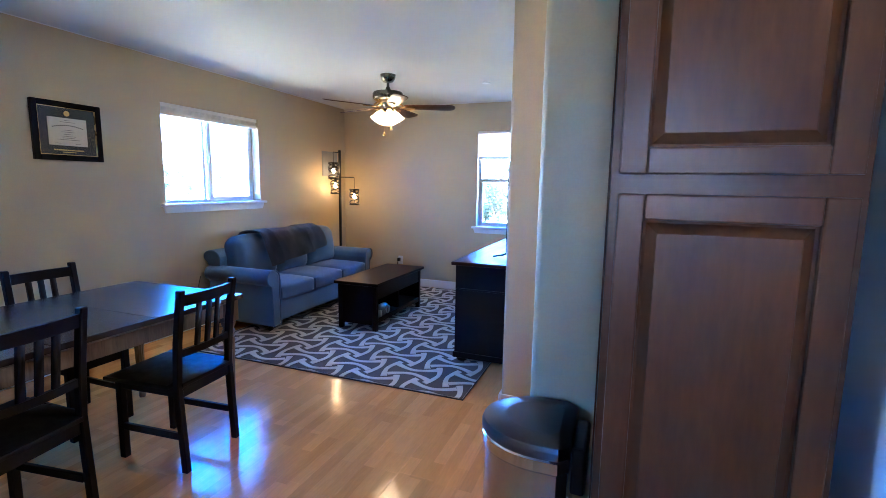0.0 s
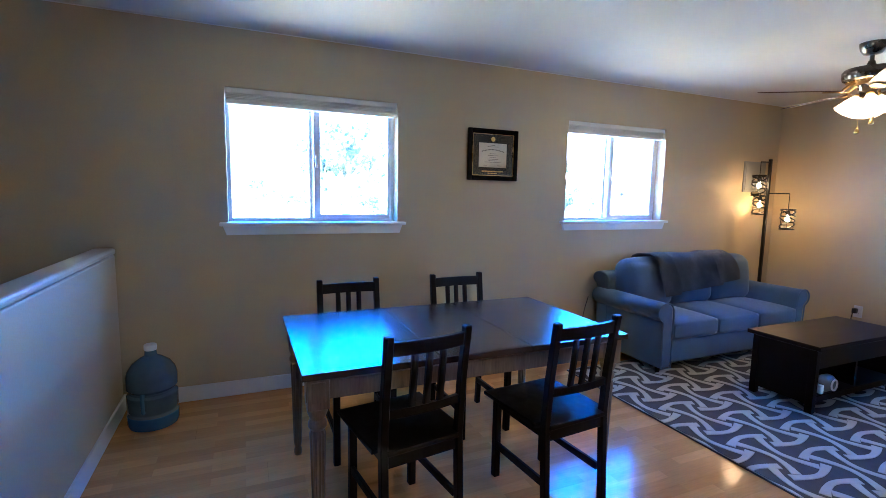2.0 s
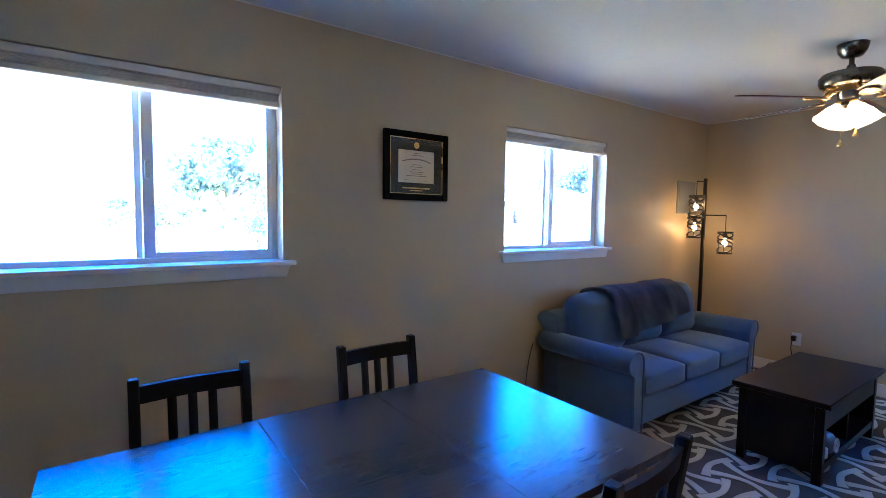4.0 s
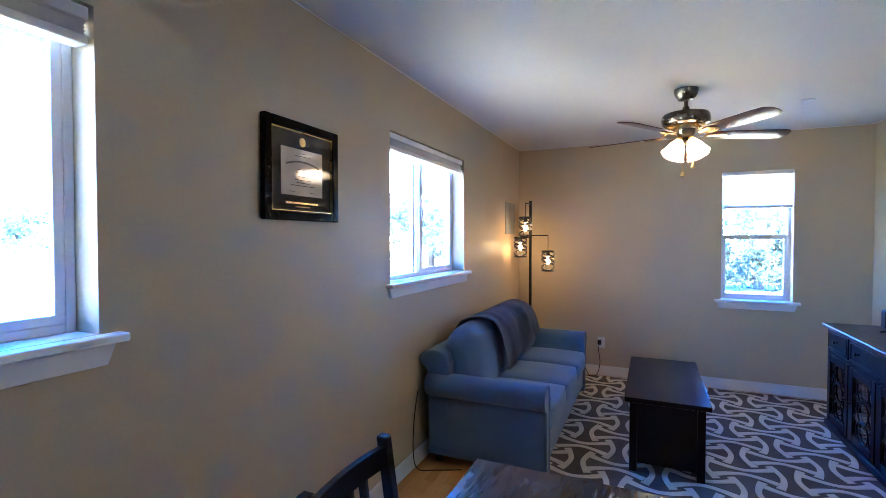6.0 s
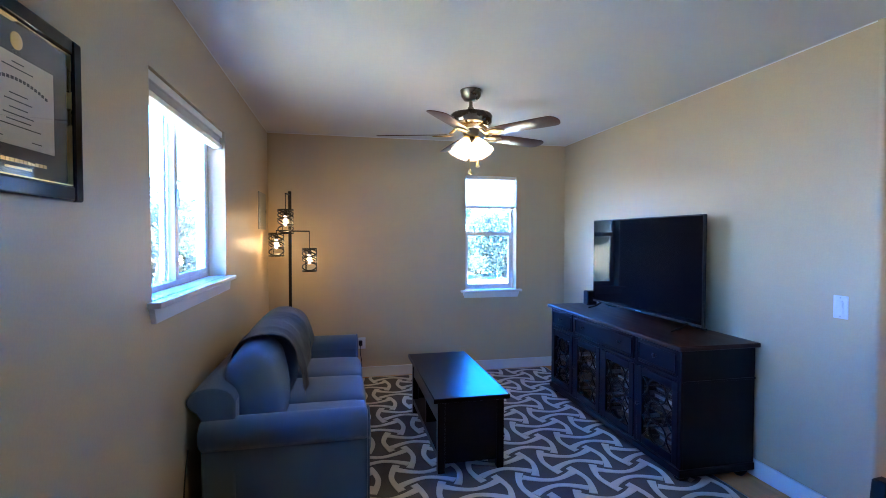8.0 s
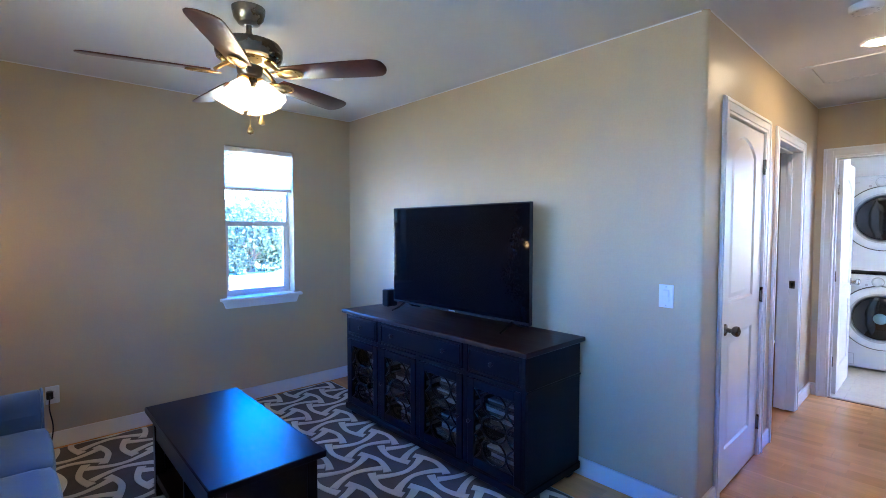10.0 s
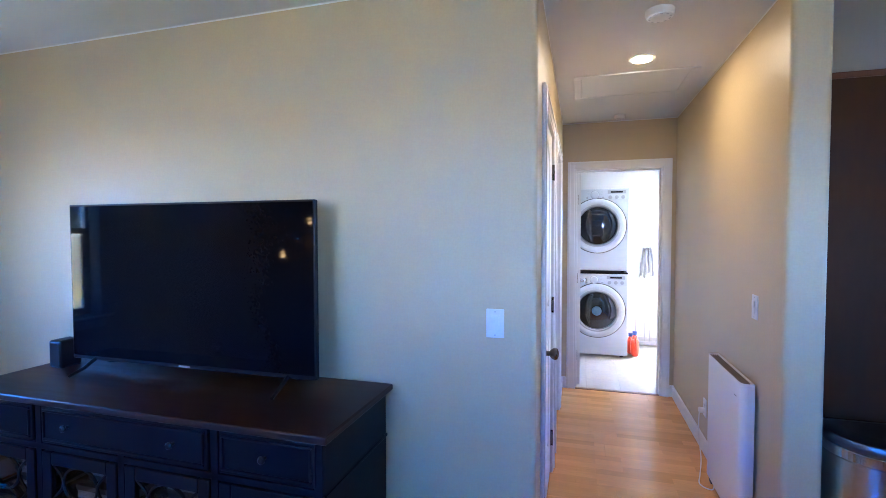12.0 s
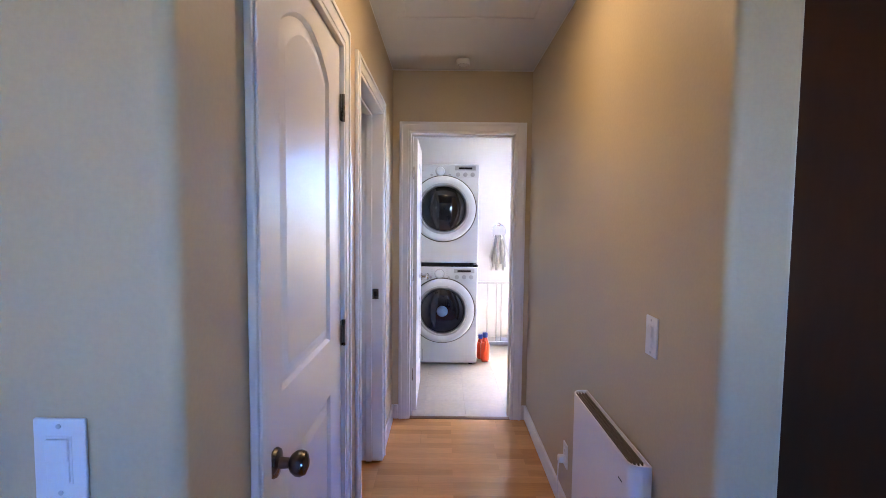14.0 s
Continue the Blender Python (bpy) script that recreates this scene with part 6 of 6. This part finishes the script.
rack = thing("towel_ring", "chrome towel ring on the laundry wall", "towel ring")
t = bmesh.new()
lathe(t, [(0.022, 0.0), (0.022, 0.008), (0.010, 0.012), (0.010, 0.05)], 16, Matrix.Translation((LX, 1.865, 1.385)) @ Matrix.Rotation(radians(-90), 4, 'Y'))
part("bracket", t, CHROME, rack)
t = bmesh.new()
tube(t, [(LX - 0.045, 1.865 + 0.075 * math.sin(2 * math.pi * q / 28), 1.31 + 0.075 * math.cos(2 * math.pi * q / 28)) for q in range(28)], 0.004, 6, closed=True)
part("ring", t, CHROME, rack)
towel = thing("hand_towel", "white hand towel with grey stripes hanging from the ring", "towel")
TOWEL = mat("white_towel_terry", (0.66, 0.66, 0.66), 0.95, var=0.06, scale=30, fine=300, bump=0.5)
STRIPE = mat("grey_towel_stripe", (0.42, 0.43, 0.45), 0.95, var=0.1, scale=30, fine=300, bump=0.5)
for k in range(9):
    t = bmesh.new()
    rows = []
    for i in range(11):
        z = 1.265 - 0.36 * i / 10 * (0.9 + 0.1 * (k % 3))
        fl = 0.055 + 0.05 * min(1, i / 6)
        row = []
        for e in (0, 1):
            u = -1 + 2 * (k + e) / 9
            y = 1.862 + fl * u + 0.004 * math.sin(i + k)
            x = LX - 0.045 + 0.016 * math.cos(u * 9 + 0.2 * i)
            row.append(t.verts.new((x, y, z)))
        rows.append(row)
    for p, q in zip(rows, rows[1:]):
        t.faces.new((p[0], p[1], q[1], q[0]))
    bmesh.ops.solidify(t, geom=list(t.faces), thickness=0.005)
    part("stripe" if k % 2 else "cloth", t, STRIPE if k % 2 else TOWEL, towel)

airer = thing("safety_gate", "white metal pressure gate leaning against the laundry wall", "gate")
GX = LX - 0.035
part("top_bar", B((GX - 0.012, 1.40, 0.715, GX + 0.012, 2.13, 0.74), r=0.004), VINYL, airer)
part("bottom_bar", B((GX - 0.012, 1.40, 0.03, GX + 0.012, 2.13, 0.055), r=0.004), VINYL, airer)
for y in (1.42, 1.52, 1.62, 1.72, 1.82, 1.875, 1.98, 2.11):
    t = bmesh.new()
    lathe(t, [(0.008, 0.05), (0.008, 0.72)], 10, Matrix.Translation((GX, y, 0)))
    part("bar", t, VINYL, airer)
for y in (1.45, 2.1):
    t = bmesh.new()
    lathe(t, [(0.016, 0.0), (0.016, 0.032)], 12, Matrix.Translation((GX, y, 0)))
    part("foot", t, BLACKPLASTIC, airer)

# ---- on the coffee table shelf ----
gear = thing("speaker_box", "small grey and white gadget on the coffee table shelf", "gadget", Matrix.Translation((1.635, 4.10, 0.13)))
t = bmesh.new()
cushion(t, -0.04, -0.075, 0.0, 0.04, 0.075, 0.10, r=0.03, puff=(0.01, 0, 0.01), cuts=5)
part("body", t, mat("dark_grey_gadget", (0.10, 0.10, 0.105), 0.5), gear)
t = bmesh.new()
tube(t, [(0.052, 0.012 + 0.032 * math.sin(2 * math.pi * q / 24), 0.052 + 0.036 * math.cos(2 * math.pi * q / 24)) for q in range(24)], 0.006, 6, closed=True)
part("light_ring", t, VINYL, gear)
part("white_pack", B((-0.02, -0.11, 0.0, 0.04, -0.078, 0.06), r=0.006), VINYL, gear)


# ---- floor boards ----
def boards(name, x0, x1, y0, y1, label, w=0.19, l=1.29):
    """Laminate boards along y, each its own piece."""
    f = thing(name, label, "floor", kind="structure")
    rnd = random.Random(7)
    meshes = {}
    x = x0
    while x < x1 - 1e-4:
        xw = min(w, x1 - x)
        y = y0 - rnd.random() * l
        while y < y1 - 1e-4:
            a, b = max(y, y0), min(y + l, y1)
            if b - a > 0.01:
                key = (round(xw, 3), round(b - a, 3))
                if key not in meshes:
                    bm = bmesh.new()
                    hx, hy = key[0] / 2 - 0.0001, key[1] / 2 - 0.0001
                    rings = [[bm.verts.new((sx * (hx - d), sy * (hy - d), z)) for sx, sy in ((-1, -1), (1, -1), (1, 1), (-1, 1))] for d, z in ((0.0, -0.012), (0.0, -0.0005), (0.0004, 0.0))]
                    for p, q in zip(rings, rings[1:]):
                        for i in range(4):
                            bm.faces.new((p[i], p[(i + 1) % 4], q[(i + 1) % 4], q[i]))
                    bm.faces.new(rings[-1])
                    me = bpy.data.meshes.new("board")
                    bm.to_mesh(me)
                    bm.free()
                    me.materials.append(OAK)
                    meshes[key] = me
                o = new("board", meshes[key])
                o.location = (x + xw / 2, (a + b) / 2, 0)
                o.parent = f
            y += l
        x += xw
    return f


boards("floor_living", 0.0, TVX, -0.285, FAR, "honey maple laminate floor of the living and dining room")
boards("floor_hall", TVX, HALL_END, HALL_S, HALL_N, "honey maple laminate floor of the hall")
boards("floor_kitchen", TVX, 6.12, -2.4, HALL_S, "honey maple laminate floor of the kitchen")

# ---- trees and neighbours outside ----
LEAF = mat("tree_foliage", (0.075, 0.115, 0.075), 0.7, var=0.35, scale=0.8, fine=5, bump=0.0)
_nt = LEAF.node_tree
_thin, _mix = _nt.nodes.new("ShaderNodeBsdfTranslucent"), _nt.nodes.new("ShaderNodeMixShader")
_nt.links.new(_nt.nodes["Principled BSDF"].inputs["Base Color"].links[0].from_socket, _thin.inputs["Color"])
_mix.inputs[0].default_value = 0.45
_nt.links.new(_nt.nodes["Principled BSDF"].outputs[0], _mix.inputs[1])
_nt.links.new(_thin.outputs[0], _mix.inputs[2])
_nt.links.new(_mix.outputs[0], _nt.nodes["Material Output"].inputs["Surface"])
BARK = mat("tree_bark", (0.10, 0.08, 0.06), 0.9, var=0.3, scale=2, fine=12, bump=0.4, stretch=(3, 3, 0.6))


def tree(x, y, h, spread, seed, label, low=0.40, clumps=46):
    rnd = random.Random(seed)
    t_ = thing("tree", label, "tree", Matrix.Translation((x, y, GROUND_Z)))
    bm = bmesh.new()
    tube(bm, [(0, 0, 0), (0.05 * h * rnd.uniform(-1, 1), 0.04 * h * rnd.uniform(-1, 1), 0.35 * h), (0.05 * h * rnd.uniform(-1, 1), 0.05 * h * rnd.uniform(-1, 1), 0.75 * h)], [0.045 * h, 0.03 * h, 0.012 * h], 10)
    tips = []
    for k in range(7):
        a, z = rnd.uniform(0, 6.28), h * rnd.uniform(max(0.05, low - 0.12), 0.35 + 0.5 * low)
        tip = Vector((spread * 0.7 * math.cos(a), spread * 0.7 * math.sin(a), min(z + h * 0.22, 0.9 * h)))
        tube(bm, [(0, 0, z), (tip.x * 0.5, tip.y * 0.5, z + h * 0.08), tip], [0.016 * h, 0.010 * h, 0.005 * h], 6)
        tips.append(tip)
    part("trunk", bm, BARK, t_)
    vs, fs = [], []
    for c in range(clumps):
        a, r = rnd.uniform(0, 6.28), spread * rnd.random() ** 0.5
        zc = h * (low + (0.95 - low) * rnd.random() * (1 - 0.45 * (r / spread) ** 2))
        cx, cy, cr = r * math.cos(a), r * math.sin(a), h * rnd.uniform(0.06, 0.11) * (1.35 - 0.9 * low)
        for l in range(90):
            d = Vector((rnd.gauss(0, 1), rnd.gauss(0, 1), rnd.gauss(0, 0.8))).normalized() * cr * rnd.random() ** 0.4
            p = Vector((cx, cy, zc)) + d
            u = Vector((rnd.gauss(0, 1), rnd.gauss(0, 1), rnd.gauss(0, 1))).normalized()
            v = u.cross(Vector((rnd.gauss(0, 1), rnd.gauss(0, 1), rnd.gauss(0, 1)))).normalized()
            s = h * (0.022 if spread > 1 else 0.012) * rnd.uniform(0.6, 1.3)
            i = len(vs)
            vs += [tuple(p - u * s), tuple(p + v * s * 0.5), tuple(p + u * s), tuple(p - v * s * 0.5)]
            fs.append((i, i + 1, i + 2, i + 3))
    me = bpy.data.meshes.new("crown")
    me.from_pydata(vs, [], fs)
    me.materials.append(LEAF)
    o = new("crown", me)
    o.parent = t_


for k, (x, y, h, sp_, low, n_) in enumerate(((-25, 6.0, 8.8, 2.8, 0.62, 40), (-31, 3.2, 5.6, 3.2, 0.66, 34), (-29, 9.5, 6.4, 2.8, 0.55, 34), (-38, 16, 9, 5.0, 0.45, 46), (-29.5, 45.5, 12.0, 4.6, 0.40, 60), (-38, 52, 13, 6, 0.35, 60), (-22, 50, 11, 5, 0.35, 60), (-14, 44, 10, 5, 0.3, 60), (-26, 22, 6.5, 3.0, 0.5, 40), (-60, 40, 14, 8, 0.35, 60))):
    tree(x, y, h, sp_, 20 + k, "broad-leaved green tree standing on the pale ground outside", low, n_)
for k, (x, y, h, sp_, low, n_) in enumerate(((-9.4, 4.05, 5.2, 0.62, 0.70, 9), (-6.4, 13.1, 4.45, 0.7, 0.70, 12))):
    tree(x, y, h, sp_, 50 + k, "slender young tree with sparse leaves beside the house", low, n_)
for k in range(11):
    _q = random.Random(80 + k)
    tree(-17 + 4.4 * k + _q.uniform(-0.8, 0.8), 50 + _q.uniform(-2, 3), _q.uniform(6.5, 9.5), _q.uniform(2.8, 3.6), 70 + k, "bushy green tree in a row beyond the pale ground", 0.06, 75)


def neighbour_house(m, half_w, half_d, eave, ridge, label, roofing):
    """A gabled house with three windows on the face towards -y."""
    nb = thing("neighbour_house", label, "house", m)
    part("wall", B((-half_w, -half_d, 0, half_w, half_d, eave)), STUCCO, nb)
    t = bmesh.new()
    prism(t, [(-half_w - 0.6, eave), (half_w + 0.6, eave), (0, ridge)], 2 * half_d + 1.0, Matrix.Translation((0, half_d + 0.5, 0)) @ XZ)
    part("roof", t, roofing, nb)
    for x in (-0.6 * half_w, 0, 0.6 * half_w):
        z = eave - 1.5
        wn = part("window", B((x - 0.6, -half_d - 0.03, z, x + 0.6, -half_d, z + 1.1)), DARKGLASS, nb)
        part("frame", B((x - 0.68, -half_d - 0.06, z - 0.08, x + 0.68, -half_d - 0.03, z), (x - 0.68, -half_d - 0.06, z + 1.1, x + 0.68, -half_d - 0.03, z + 1.18), (x - 0.68, -half_d - 0.06, z, x - 0.6, -half_d - 0.03, z + 1.1), (x + 0.6, -half_d - 0.06, z, x + 0.68, -half_d - 0.03, z + 1.1)), WHITE, wn)
    return nb


STUCCO = mat("pale_stucco", (0.55, 0.52, 0.47), 0.9, var=0.08, scale=0.6, fine=20, bump=0.2)
ROOFING = mat("blue_green_roofing", (0.030, 0.085, 0.105), 0.6, var=0.15, scale=1, fine=10)
neighbour_house(pose(-25.5, 34.0, GROUND_Z, 0, 0, 35), 5.0, 4.0, 5.4, 6.9, "pale neighbouring house with a blue-green roof", ROOFING)
neighbour_house(pose(19.0, 60.0, GROUND_Z), 4.5, 4.0, 5.2, 7.2, "low gabled house behind the row of trees", ROOFING)
